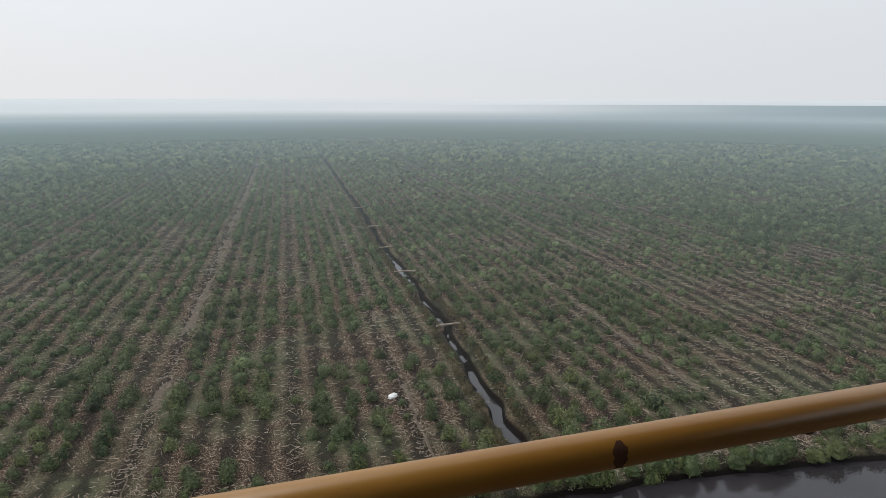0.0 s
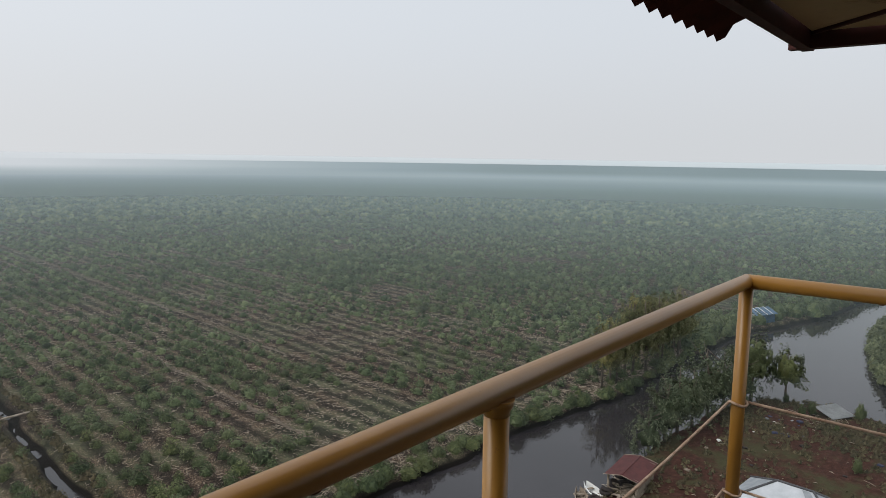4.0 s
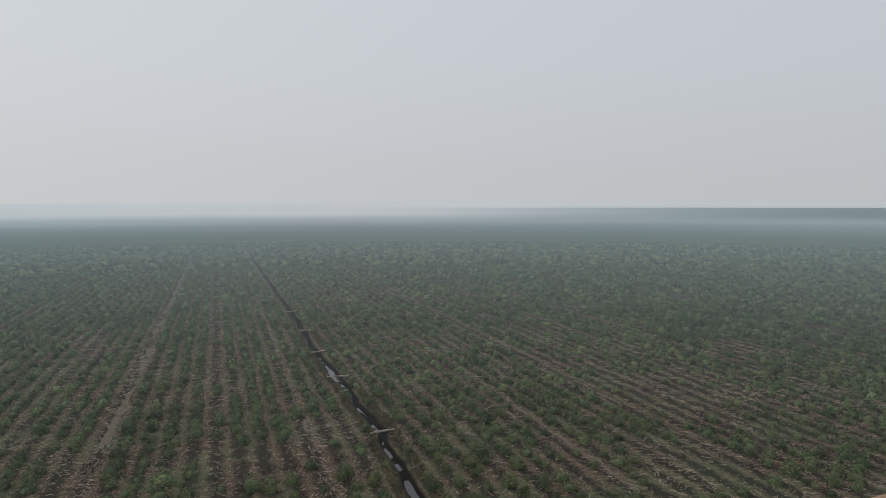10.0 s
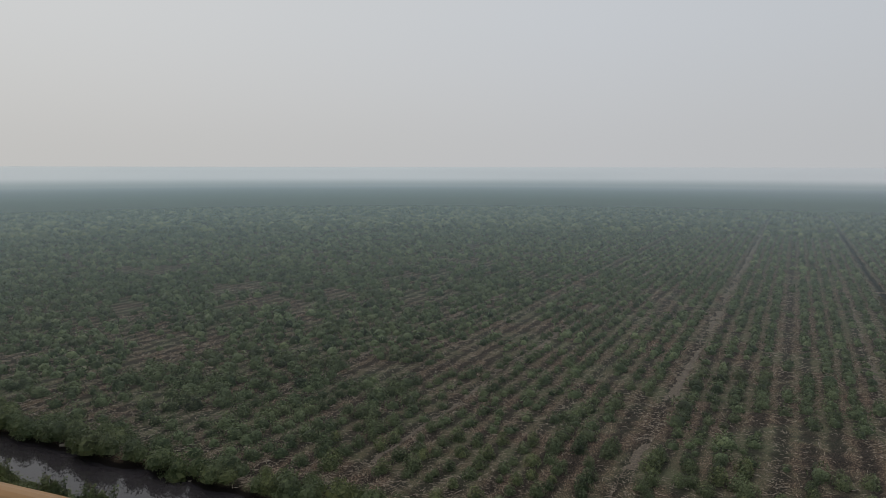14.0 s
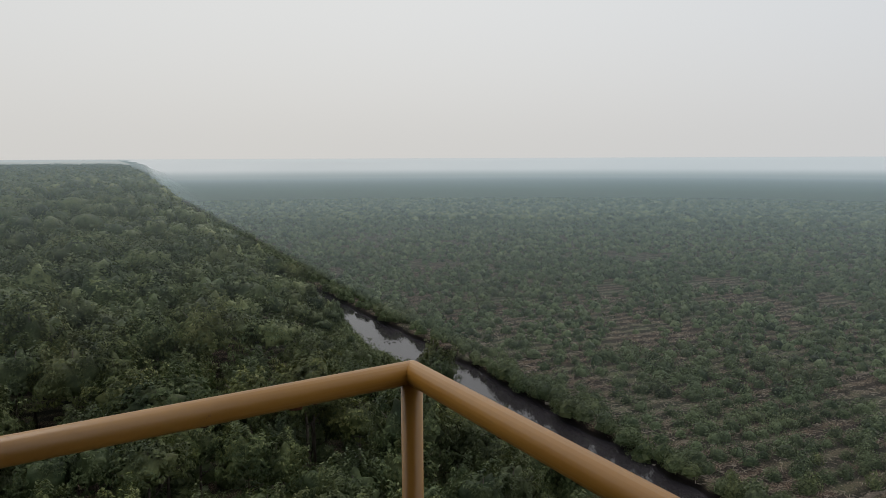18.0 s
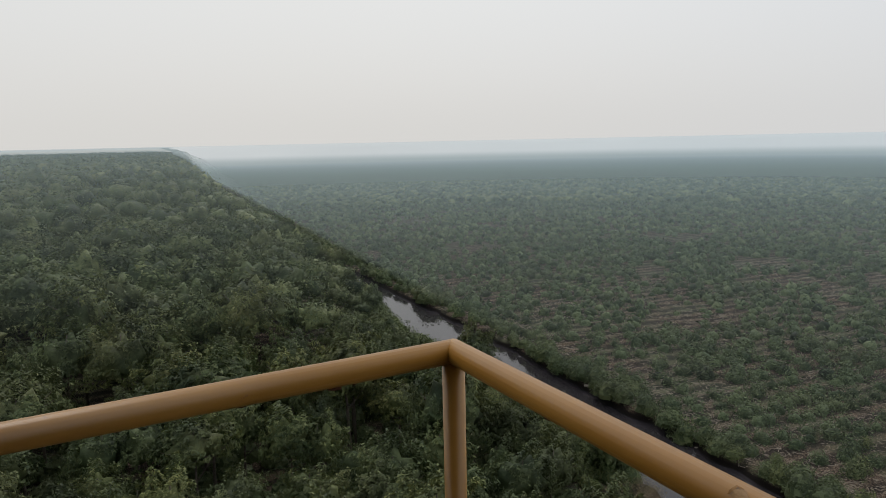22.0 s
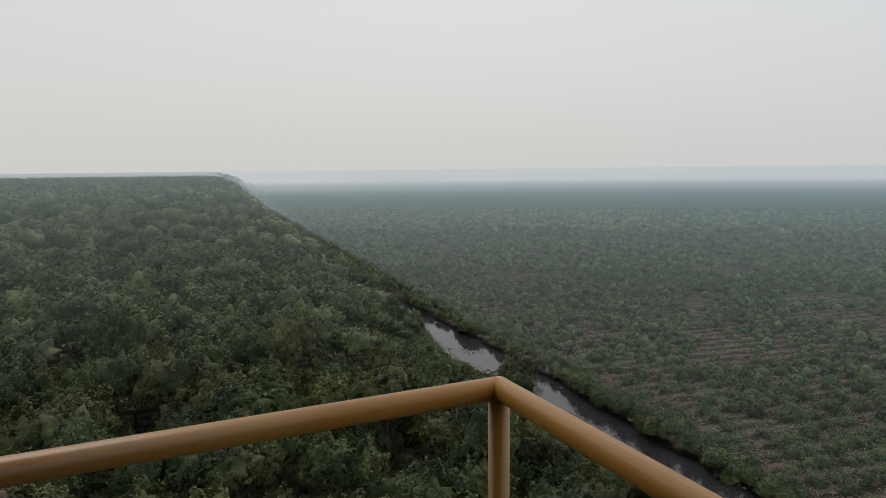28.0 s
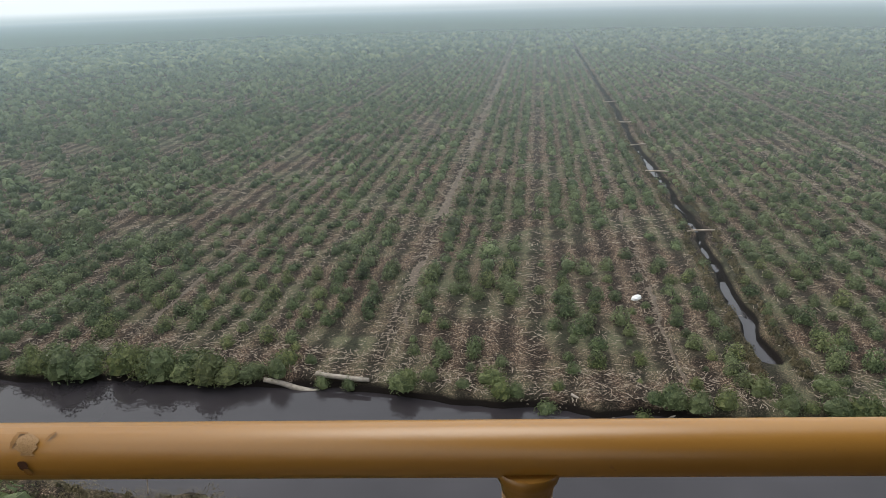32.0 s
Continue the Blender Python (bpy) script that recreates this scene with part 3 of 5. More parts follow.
def mound(rng, around, rings, wide, tall, centre=(0, 0, 0), rough=0.16):
    """The lumpy leafy body of a bush or clump: small facets over a dome."""
    lobe = rng.uniform(0, 6.28, 3)
    grid = np.zeros((rings + 1, around, 3))
    for r in range(rings + 1):
        up = math.sin(math.pi / 2 * r / rings)
        for k in range(around):
            th = 2 * math.pi * (k + 0.5 * (r % 2)) / around
            out = math.sqrt(max(0.0, 1 - up * up)) * (1 + 0.16 * math.sin(2 * th + lobe[0]) + 0.10 * math.sin(3 * th + lobe[1]))
            s = 1 + rng.uniform(-rough, rough)
            grid[r, k] = (wide * out * math.cos(th) * s, wide * out * math.sin(th) * s, tall * up * (1 + rng.uniform(-rough, rough) * 0.6))
    a, b = grid[:-1], grid[1:]
    q = np.stack([a, np.roll(a, -1, 1), np.roll(b, -1, 1), b], 2).reshape(-1, 4, 3)
    return q + np.array(centre)


def shrub_cloud(rng, count, size, width=0.5, tall=0.9, around=9, rings=3):
    """A bushy young plant of that half width and height, standing on the origin."""
    body = mound(rng, around, rings, width * 0.78, tall * 0.76, (0, 0, 0.02))
    if not count:
        return body
    return np.concatenate([body, blades(rng, count, size, width, tall, 0.42)])


def blades(rng, count, size, width=0.5, tall=0.9, aspect=0.2):
    """Narrow leaves that stand out all over a plant of that half width and height."""
    th = rng.uniform(0, 2 * math.pi, count)
    up = rng.uniform(0.02, 1.0, count)
    out = np.sqrt(1 - up * up) * (1 + 0.14 * np.sin(3 * th + rng.uniform(0, 6)))
    k = rng.uniform(0.78, 1.12, count)
    c = np.stack([np.cos(th) * out * width * k, np.sin(th) * out * width * k, up * tall * k], -1)
    lean = np.stack([np.cos(th) * out, np.sin(th) * out, 0.35 + up], -1)
    return leaves(rng, c, lean, size, aspect, 0.8)


def dome(rng, around, rings, wide, tall, rough=0.24):
    """The closed, softly lumpy body of a plant: corners and four-cornered faces."""
    lobe = rng.uniform(0, 6.28, 3)
    co = []
    for r in range(rings + 1):
        up = math.sin(math.pi / 2 * r / rings)
        out = math.cos(math.pi / 2 * r / rings) + 0.04
        for k in range(around):
            th = 2 * math.pi * (k + 0.5 * (r % 2)) / around
            s = wide * out * (1 + 0.16 * math.sin(2 * th + lobe[0]) + 0.1 * math.sin(3 * th + lobe[1])) * (1 + rng.uniform(-rough, rough))
            co.append((s * math.cos(th), s * math.sin(th), tall * up * (1 + rng.uniform(-rough, rough) * 0.5)))
    i = np.arange((rings + 1) * around).reshape(rings + 1, around)
    quads = np.stack([i[:-1], np.roll(i[:-1], -1, 1), np.roll(i[1:], -1, 1), i[1:]], -1).reshape(-1, 4)
    return np.array(co), quads


def scatter_bodies(name, shapes, places, turns, scales, material):
    """One smooth mesh of many plant bodies; each body is an island of its own."""
    pick = np.random.RandomState(4).randint(0, len(shapes), len(places))
    co, quads, base = [], [], 0
    for k, (v, f) in enumerate(shapes):
        sel = pick == k
        n = int(sel.sum())
        if not n:
            continue
        c, s, sc, p = np.cos(turns[sel])[:, None], np.sin(turns[sel])[:, None], scales[sel][:, None], places[sel]
        co.append(np.stack([(c * v[:, 0] - s * v[:, 1]) * sc + p[:, :1], (s * v[:, 0] + c * v[:, 1]) * sc + p[:, 1:2], v[:, 2] * sc + p[:, 2:]], -1).reshape(-1, 3))
        quads.append((f[None] + (base + np.arange(n) * len(v))[:, None, None]).reshape(-1, 4))
        base += n * len(v)
    co, quads = np.concatenate(co).astype(np.float32), np.concatenate(quads).astype(np.int32)
    me = bpy.data.meshes.new(name)
    me.vertices.add(len(co))
    me.vertices.foreach_set("co", co.ravel())
    me.loops.add(quads.size)
    me.loops.foreach_set("vertex_index", quads.ravel())
    me.polygons.add(len(quads))
    me.polygons.foreach_set("loop_start", np.arange(0, quads.size, 4, dtype=np.int32))
    me.polygons.foreach_set("use_smooth", np.ones(len(quads), dtype=bool))
    me.materials.append(material)
    me.update(calc_edges=True)
    return new(name, me)


def scatter(templates, places, turns, scales):
    """Copies of leaf templates at many places, in one array."""
    rng = np.random.RandomState(3)
    pick = rng.randint(0, len(templates), len(places))
    out = []
    for k, tpl in enumerate(templates):
        sel = pick == k
        if not sel.any():
            continue
        c, s = np.cos(turns[sel])[:, None, None], np.sin(turns[sel])[:, None, None]
        x, y, z = tpl[None, :, :, 0], tpl[None, :, :, 1], tpl[None, :, :, 2]
        sc = scales[sel][:, None, None]
        p = places[sel][:, None, None, :]
        out.append(np.stack([(c * x - s * y) * sc + p[..., 0], (s * x + c * y) * sc + p[..., 1], z * sc + p[..., 2]], -1).reshape(-1, 4, 3))
    return np.concatenate(out)


ROW, STEP = 1.62, 1.24
FURROWS = (-34.0, -20.1, -5.7, 9.0, 26.9, 36.3)
FAINT_FURROWS = (-48.6, -41.0, -27.2, -12.8, 1.9, 20.6, 31.6, 42.3, 48.9, 57.0)


def row_base(x, y):
    return x - SLANT * (y - HEADLAND)


def plantation():
    rng = np.random.RandomState(11)
    out = []
    for r in np.arange(-330, 330, ROW):
        ys = np.arange(4, 300, STEP)
        loose = 1.0 + 1.2 * (1 - ease(ys, 40, 75))
        ys = ys + rng.uniform(-0.26, 0.26, len(ys)) * loose + rng.uniform(0, STEP)
        xs = r + SLANT * (ys - HEADLAND) + rng.normal(0, 0.11, len(ys)) * loose
        wild = ease(-xs, 12, 45)
        out.append(np.stack([xs + 0.3 * wild * rng.normal(0, 1, len(xs)), ys], -1))
    p = np.concatenate(out)
    x, y = p.T
    d = np.hypot(x, y)
    margin = 2.0 + 1.5 * np.clip(-x / 12 - 0.5, 0, 1) * (0.6 + value_noise(x, y, 6.0, 24))
    keep = (y > curve_at(NORTH_BANK, x) + margin) & (np.abs(x - ditch_x(y)) > np.where(y < 62, 0.85, 0.75)) & (d < 300)
    keep &= rng.rand(len(p)) < np.where(d > 200, 0.45, 0.96 - 0.30 * ease(-x, 12, 45))
    base = row_base(x, y)
    for f in FURROWS:
        keep &= np.abs(base - f) > (0.72 if f == -5.7 else 0.42)
    for f in FAINT_FURROWS:
        keep &= np.abs(base - f) > 0.28
    bare = value_noise(x, y, 7.0, 21) + 0.6 * value_noise(x, y, 2.6, 22)
    keep &= bare > np.where(d < 120, -0.58, -0.75)
    size = 0.88 + 0.08 * ease(d, 38, 75) + 0.20 * value_noise(x, y, 8.0, 23) + rng.normal(0, 0.22, len(p)) + 0.10 * ease(d, 60, 100) + 0.38 * ease(-x, 12, 45)
    size = np.clip(size, 0.3, 1.8) * np.where(d > 200, 1.45, 1.0)
    p, size, d = p[keep], size[keep], d[keep]
    ground = height(p[:, 0], p[:, 1])
    place = np.column_stack([p, ground - 0.04])
    turn = rng.uniform(0, 6.28, len(p))
    # the plants on the nearest stretch of field are things of their own
    close = (p[:, 1] < 45) & (p[:, 0] > -24) & (p[:, 0] < 23)
    close &= np.cumsum(close) <= 290
    r2 = np.random.RandomState(12)
    protos = []
    for _ in range(9):
        wide, tall = r2.uniform(0.44, 0.60), r2.uniform(0.60, 0.88)
        body = dome(r2, 12, 5, wide * 0.56, tall * 0.60)
        faces = np.concatenate([body[0][body[1]], blades(r2, 400, 0.085, wide, tall, 0.24)])
        protos.append(quad_mesh("young_shrub", faces, M_SHRUB, True))
    for (x, y, z), t, s in zip(place[close], turn[close], size[close]):
        ob = new("young_shrub", protos[r2.randint(9)])
        ob.matrix_world = pose(x, y, z, 0, 0, math.degrees(t)) @ Matrix.Scale(s, 4)
        tagged(ob, label="low bushy green plantation shrub among dry litter", category="shrub", group="shrubs in planted rows")
    rest = ~close
    for lo, hi, n, size_leaf, around, rings in ((0, 66, 130, 0.11, 9, 4), (66, 125, 24, 0.18, 7, 3), (125, 200, 5, 0.22, 6, 3), (200, 400, 0, 0, 5, 2)):
        sel = rest & (d >= lo) & (d < hi)
        ob = scatter_bodies("plantation_shrubs", [dome(r2, around, rings, 0.36 if n else 0.56, 0.46 if n else 0.62) for _ in range(6)], place[sel], turn[sel], size[sel], M_SHRUB)
        tagged(ob, label="rows of low green plantation shrubs", category="shrubs", kind="stuff")
        if n:
            ob = new("shrub_leaves", quad_mesh("shrub_leaves", scatter([blades(r2, n, size_leaf, 0.54, 0.76, 0.24) for _ in range(6)], place[sel], turn[sel], size[sel]), M_SHRUB))
            tagged(ob, label="narrow green leaves of the plantation shrubs", category="shrubs", kind="stuff")
    # beyond the last rows that can be told apart: broad low growth up to the haze
    n = 15000
    az, r = rng.uniform(radians(-112), radians(92), n), 290 * (2.4 ** rng.rand(n))
    x, y = -r * np.sin(az), r * np.cos(az)
    sel = y > curve_at(NORTH_BANK, x) + 3
    far = np.column_stack([x, y, 0 * x])[sel]
    ob = scatter_bodies("distant_growth", [dome(r2, 6, 2, 0.9, 0.34, 0.12) for _ in range(5)], far, rng.uniform(0, 6.28, len(far)), np.clip(r[sel] / 200, 1.4, 3), M_SHRUB)
    tagged(ob, label="low green growth fading into the haze", category="shrubs", kind="stuff")


plantation()


def crown_cloud(rng, billows, tufts, per, size, radius, low, top, around=18, rings=9, aspect=0.36, toss=0.32, skin_at=0.84):
    """The leaves of a tree: a lumpy body of rounded billows between the heights low and top, set all over with tufts of leaves.
    Inside the tufts lies a closed skin, skin_at of the way out."""
    k = np.arange(billows) + 0.5
    bz = 1 - 1.2 * k / billows
    bt = 2.4 * k + rng.uniform(-0.35, 0.35, billows)
    br = np.sqrt(1 - bz * bz)
    lump = np.stack([br * np.cos(bt), br * np.sin(bt), bz], -1)
    push = rng.uniform(0.5, 1.15, billows)
    wide = 1.35 / math.sqrt(billows)
    axes = np.array([radius, radius * rng.uniform(0.85, 1.1), 0.72 * (top - low)])
    mid = np.array([0, 0, low + 0.28 * (top - low)])

    def reach(d):
        ang = np.arccos(np.clip(d @ lump.T, -1, 1))
        return 0.46 + 0.54 * np.max(push * np.exp(-(ang / wide) ** 2), axis=1)

    zs = np.sin(np.linspace(math.radians(-28), math.radians(90), rings + 1))
    th = 2 * np.pi * np.arange(around) / around
    grid = np.stack([np.stack([np.sqrt(max(0, 1 - z * z)) * np.cos(th), np.sqrt(max(0, 1 - z * z)) * np.sin(th), 0 * th + z], -1) for z in zs])
    flat = grid.reshape(-1, 3)
    body = (mid + axes * flat * (reach(flat) * skin_at)[:, None]).reshape(rings + 1, around, 3)
    a, b = body[:-1], body[1:]
    skin = np.stack([a, np.roll(a, -1, 1), np.roll(b, -1, 1), b], 2).reshape(-1, 4, 3)
    n = billows * tufts
    z = rng.uniform(-0.42, 1.0, n)
    t = rng.uniform(0, 2 * math.pi, n)
    tip = np.stack([np.sqrt(1 - z * z) * np.cos(t), np.sqrt(1 - z * z) * np.sin(t), z], -1)
    d = np.repeat(tip, per, 0) + rng.normal(0, 0.55 * wide / math.sqrt(tufts), (n * per, 3))
    d /= np.linalg.norm(d, axis=1)[:, None]
    far = reach(d) * np.repeat(rng.uniform(0.88, 1.10, n), per) + rng.uniform(-0.05, 0.05, n * per)
    pts = mid + axes * d * far[:, None]
    lean = d / axes * radius + np.array([0, 0, 0.2])
    lean /= np.linalg.norm(lean, axis=1)[:, None]
    return np.concatenate([leaves(rng, pts, lean, size, aspect, toss), skin])


def trunk_mesh(rng, tall, low, radius):
    bm = bmesh.new()
    bend = rng.uniform(-0.25, 0.25, 2)
    path = [(bend[0] * t * t, bend[1] * t * t, tall * 0.85 * t) for t in (0, 0.25, 0.5, 0.75, 1.0)]
    tube(path, [0.10, 0.085, 0.065, 0.045, 0.02], 7, bm)
    for k in range(6):
        t = rng.uniform(0.4, 0.85)
        a = rng.uniform(0, 6.28)
        p = Vector((bend[0] * t * t, bend[1] * t * t, tall * 0.85 * t))
        q = p + Vector((math.cos(a) * radius * 0.6, math.sin(a) * radius * 0.6, rng.uniform(0.5, 1.1)))
        m = (p + q) / 2 + Vector((0, 0, -0.08))
        tube([p, m, q], [0.035, 0.024, 0.010], 5, bm)
    me = bpy.data.meshes.new("trunk")
    bm.to_mesh(me)
    bm.free()
    me.materials.append(M_BARK)
    return me


def tree_proto(rng, tufts, per, leaf_size, material, tall=5.6, radius=1.55, low=1.5, billows=20, skin_at=0.84):
    return trunk_mesh(rng, tall, low, radius), quad_mesh("crown", crown_cloud(rng, billows, tufts, per, leaf_size, radius, low, tall, skin_at=skin_at), material, True)


def plant_tree(proto, x, y, scale, turn, label, group, name="tree"):
    z = float(height(x, y))
    ob = new(name)
    ob.matrix_world = pose(x, y, z - 0.05, 0, 0, turn) @ Matrix.Scale(scale, 4)
    tagged(ob, label=label, category="tree", group=group)
    child(new("trunk", proto[0]), ob)
    child(new("crown", proto[1]), ob)
    return ob


def shore_room(x, y):
    """Metres from the south bank, inland."""
    return curve_at(SOUTH_BANK, x) - y


BANK_GAPS = ((-144, -139), (-125, -120), (-94, -88), (-80, -74))


def bank_gap(x):
    """Stretches of the far canal bank where the trees stand back and the water shows."""
    return np.any([(x > lo) & (x < hi) for lo, hi in BANK_GAPS], axis=0)


def forest():
    rng = np.random.RandomState(31)
    fine = [tree_proto(rng, 21, 18, 0.100, M_TREE, rng.uniform(6.2, 7.6), rng.uniform(2.0, 2.6), rng.uniform(2.4, 3.4), 17, 0.66) for _ in range(6)]
    mid = [tree_proto(rng, 14, 15, 0.120, M_TREE, rng.uniform(6.3, 7.7), rng.uniform(2.1, 2.8), rng.uniform(2.8, 3.8), 16, 0.68) for _ in range(6)]
    bush = [tree_proto(rng, 15, 14, 0.095, M_TREE, rng.uniform(3.2, 4.2), rng.uniform(1.3, 1.8), 0.6, 14, 0.66) for _ in range(5)]
    gx, gy = np.meshgrid(np.arange(-420, -5, 2.75), np.arange(-420, 62, 2.75), indexing="ij")
    p = np.stack([gx.ravel(), gy.ravel()], -1) + rng.uniform(-0.95, 0.95, (gx.size, 2))
    x, y = p.T
    d = np.hypot(x, y)
    room = shore_room(x, y)
    keep = (room > 0.9) & (d > 11) & (d < 420) & (np.degrees(np.arctan2(-y, -x)) < 48) & (y < -1.4 * x)
    keep &= ~((x > -21) & (room < 4.5)) & ~((x > -12) & (room < 7))
    keep &= rng.rand(len(p)) < np.where(d > 190, 0.36, np.where(d > 105, 0.60, 0.93))
    p, d, room = p[keep], d[keep], room[keep]
    tall = 7.0 * (0.98 + 0.18 * value_noise(p[:, 0], p[:, 1], 8.0, 33) + rng.normal(0, 0.14, len(p)) + np.clip((d - 55) / 215, 0, 1.75))
    bank = np.interp(p[:, 0], (-140, -100, -74, -64), (4.8, 4.2, 3.2, 0.5)) * np.where(bank_gap(p[:, 0]), 0.2, 1.0) + np.where((p[:, 0] < -44) & (p[:, 0] > -60), 0.50, 0.70) * room + rng.normal(0, 0.35, len(p))
    bank += np.where(np.hypot(p[:, 0] + 43, p[:, 1] - 26.0) < 3.0, 1.8, 0.0)
    tall = np.clip(np.minimum(tall, bank), 0.7, 13)
    # four bushes lean out over the canal
    for x, y, h in ((-44.6, 26.9, 4.6), (-36.2, 26.4, 2.4), (-31.6, 26.0, 2.4), (-27.8, 25.3, 3.1)):
        plant_tree(bush[1], x, y, h / 3.7, 30, "leafy bush leaning over the canal", "bushes along the forest edge", "bush")
    order = np.argsort(d)
    z = height(p[:, 0], p[:, 1])
    far = []
    for rank, k in enumerate(order):
        if rank < 250:
            if tall[k] < 3.9:
                plant_tree(bush[rng.randint(5)], p[k, 0], p[k, 1], tall[k] / 3.7, rng.uniform(0, 360), "low leafy bush at the canal bank", "bushes along the forest edge", "bush")
            else:
                plant_tree((fine if d[k] < 29 else mid)[rng.randint(6)], p[k, 0], p[k, 1], tall[k] / 7.1, rng.uniform(0, 360), "leafy green forest tree with a rounded crown", "trees of the swamp forest")
        else:
            far.append(k)
    far = np.array(far)
    place = np.column_stack([p, z])
    turn = rng.uniform(0, 6.28, len(p))
    for lo, hi, tufts, per, size, billows in ((0, 105, 8, 5, 0.165, 16), (105, 190, 3, 3, 0.20, 12), (190, 430, 1, 2, 0.30, 8)):
        sel = far[(d[far] >= lo) & (d[far] < hi)]
        tpl = [crown_cloud(rng, billows, tufts, per, size, rng.uniform(2.1, 2.9), 3.8, rng.uniform(6.6, 7.5), 18 if lo < 100 else 8, 8 if lo < 100 else 4, 0.42, 0.32, 0.76) for _ in range(6)]
        ob = new("forest_canopy", quad_mesh("forest_canopy", scatter(tpl, place[sel], turn[sel], tall[sel] / 7.1 * np.where(d[sel] > 190, 1.15, 1.0)), M_TREE, True))
        tagged(ob, label="dense green forest canopy fading into haze", category="forest", kind="stuff")
    # the canopy goes on to the haze
    n = 5200
    w, d2 = rng.uniform(radians(-8), radians(48), n), 400 * (2.75 ** rng.rand(n))
    x, y = -d2 * np.cos(w), -d2 * np.sin(w)
    sel = shore_room(np.maximum(x, -900), y) > 2.0
    x, y, d2 = x[sel], y[sel], d2[sel]
    tpl = [crown_cloud(rng, 7, 1, 2, 0.34, rng.uniform(2.4, 3.2), 2.0, 7.0, 7, 3, 0.5) for _ in range(5)]
    ob = new("forest_canopy", quad_mesh("forest_canopy", scatter(tpl, np.column_stack([x, y, 0 * x]), rng.uniform(0, 6.28, len(x)), np.interp(d2, (400, 800), (1.95, 2.28)) * rng.uniform(0.93, 1.02, len(x))), M_TREE, True))
    tagged(ob, label="far forest canopy melting into the haze", category="forest", kind="stuff")
    # a close hedge of trees where the far canal runs along the forest
    x = rng.uniform(-300, -66, 290)
    y = curve_at(SOUTH_BANK, x) - rng.uniform(0.3, 3.0, len(x))
    x, y = x[~bank_gap(x)], y[~bank_gap(x)]
    tpl = [crown_cloud(rng, 12, 4, 4, 0.17, 1.9, 0.4, rng.uniform(5.6, 6.8), 12, 6, 0.5) for _ in range(5)]
    ob = new("forest_canopy", quad_mesh("forest_canopy", scatter(tpl, np.column_stack([x, y, height(x, y) - 0.1]), rng.uniform(0, 6.28, len(x)), rng.uniform(0.65, 1.0, len(x)) * np.interp(x, (-200, -100, -70, -66), (1.1, 0.85, 0.6, 0.4))), M_TREE, True))
    tagged(ob, label="row of green trees along the far canal", category="forest", kind="stuff")
    # leafy undergrowth along the forest's edge, down to the water
    x = np.concatenate([rng.uniform(-80, -4, 1500), rng.uniform(-220, -80, 500)])
    y = curve_at(SOUTH_BANK, x) - 0.1 - rng.gamma(1.2, 1.5, len(x))
    sel = (y > 4) & ~((x > -20) & (rng.rand(len(x)) < 0.55)) & (x < -11 + rng.uniform(-1, 3, len(x)))
    x, y = x[sel], y[sel]
    low = x > -27
    tpl = [blades(rng, 90, 0.055, 0.40, rng.uniform(0.4, 0.7), 0.20) for _ in range(5)]
    ob = new("undergrowth", quad_mesh("undergrowth", scatter(tpl, np.column_stack([x[low], y[low], height(x[low], y[low]) - 0.05]), rng.uniform(0, 6.28, low.sum()), rng.uniform(0.5, 1.1, low.sum())), M_DRY))
    tagged(ob, label="dry brownish weeds on the canal's south bank", category="undergrowth", kind="stuff")
    x, y = x[~low], y[~low]
    tpl = [shrub_cloud(rng, 80, 0.075, 0.6, rng.uniform(0.7, 1.1), 12, 5) for _ in range(6)]
    ob = new("undergrowth", quad_mesh("undergrowth", scatter(tpl, np.column_stack([x, y, height(x, y) - 0.05]), rng.uniform(0, 6.28, len(x)), rng.uniform(0.5, 1.2, len(x)) * np.where(x < -80, 1.8, 1.0)), M_BANK))
    tagged(ob, label="leafy green undergrowth along the forest edge", category="undergrowth", kind="stuff")
    n = 900
    x, y = -rng.uniform(6, 52, n), rng.uniform(-40, 22, n)
    sel = (shore_room(x, y) > 3) & (np.hypot(x, y) > 8) & (np.hypot(x, y) < 52)
    x, y = x[sel], y[sel]
    tpl = [shrub_cloud(rng, 110, 0.07, 0.6, rng.uniform(0.7, 1.1), 14, 6) for _ in range(5)]
    ob = new("undergrowth", quad_mesh("undergrowth", scatter(tpl, np.column_stack([x, y, height(x, y) - 0.05]), rng.uniform(0, 6.28, len(x)), rng.uniform(1.2, 2.4, len(x))), M_BANK))
    tagged(ob, label="shaded green undergrowth on the forest floor", category="undergrowth", kind="stuff")


forest()


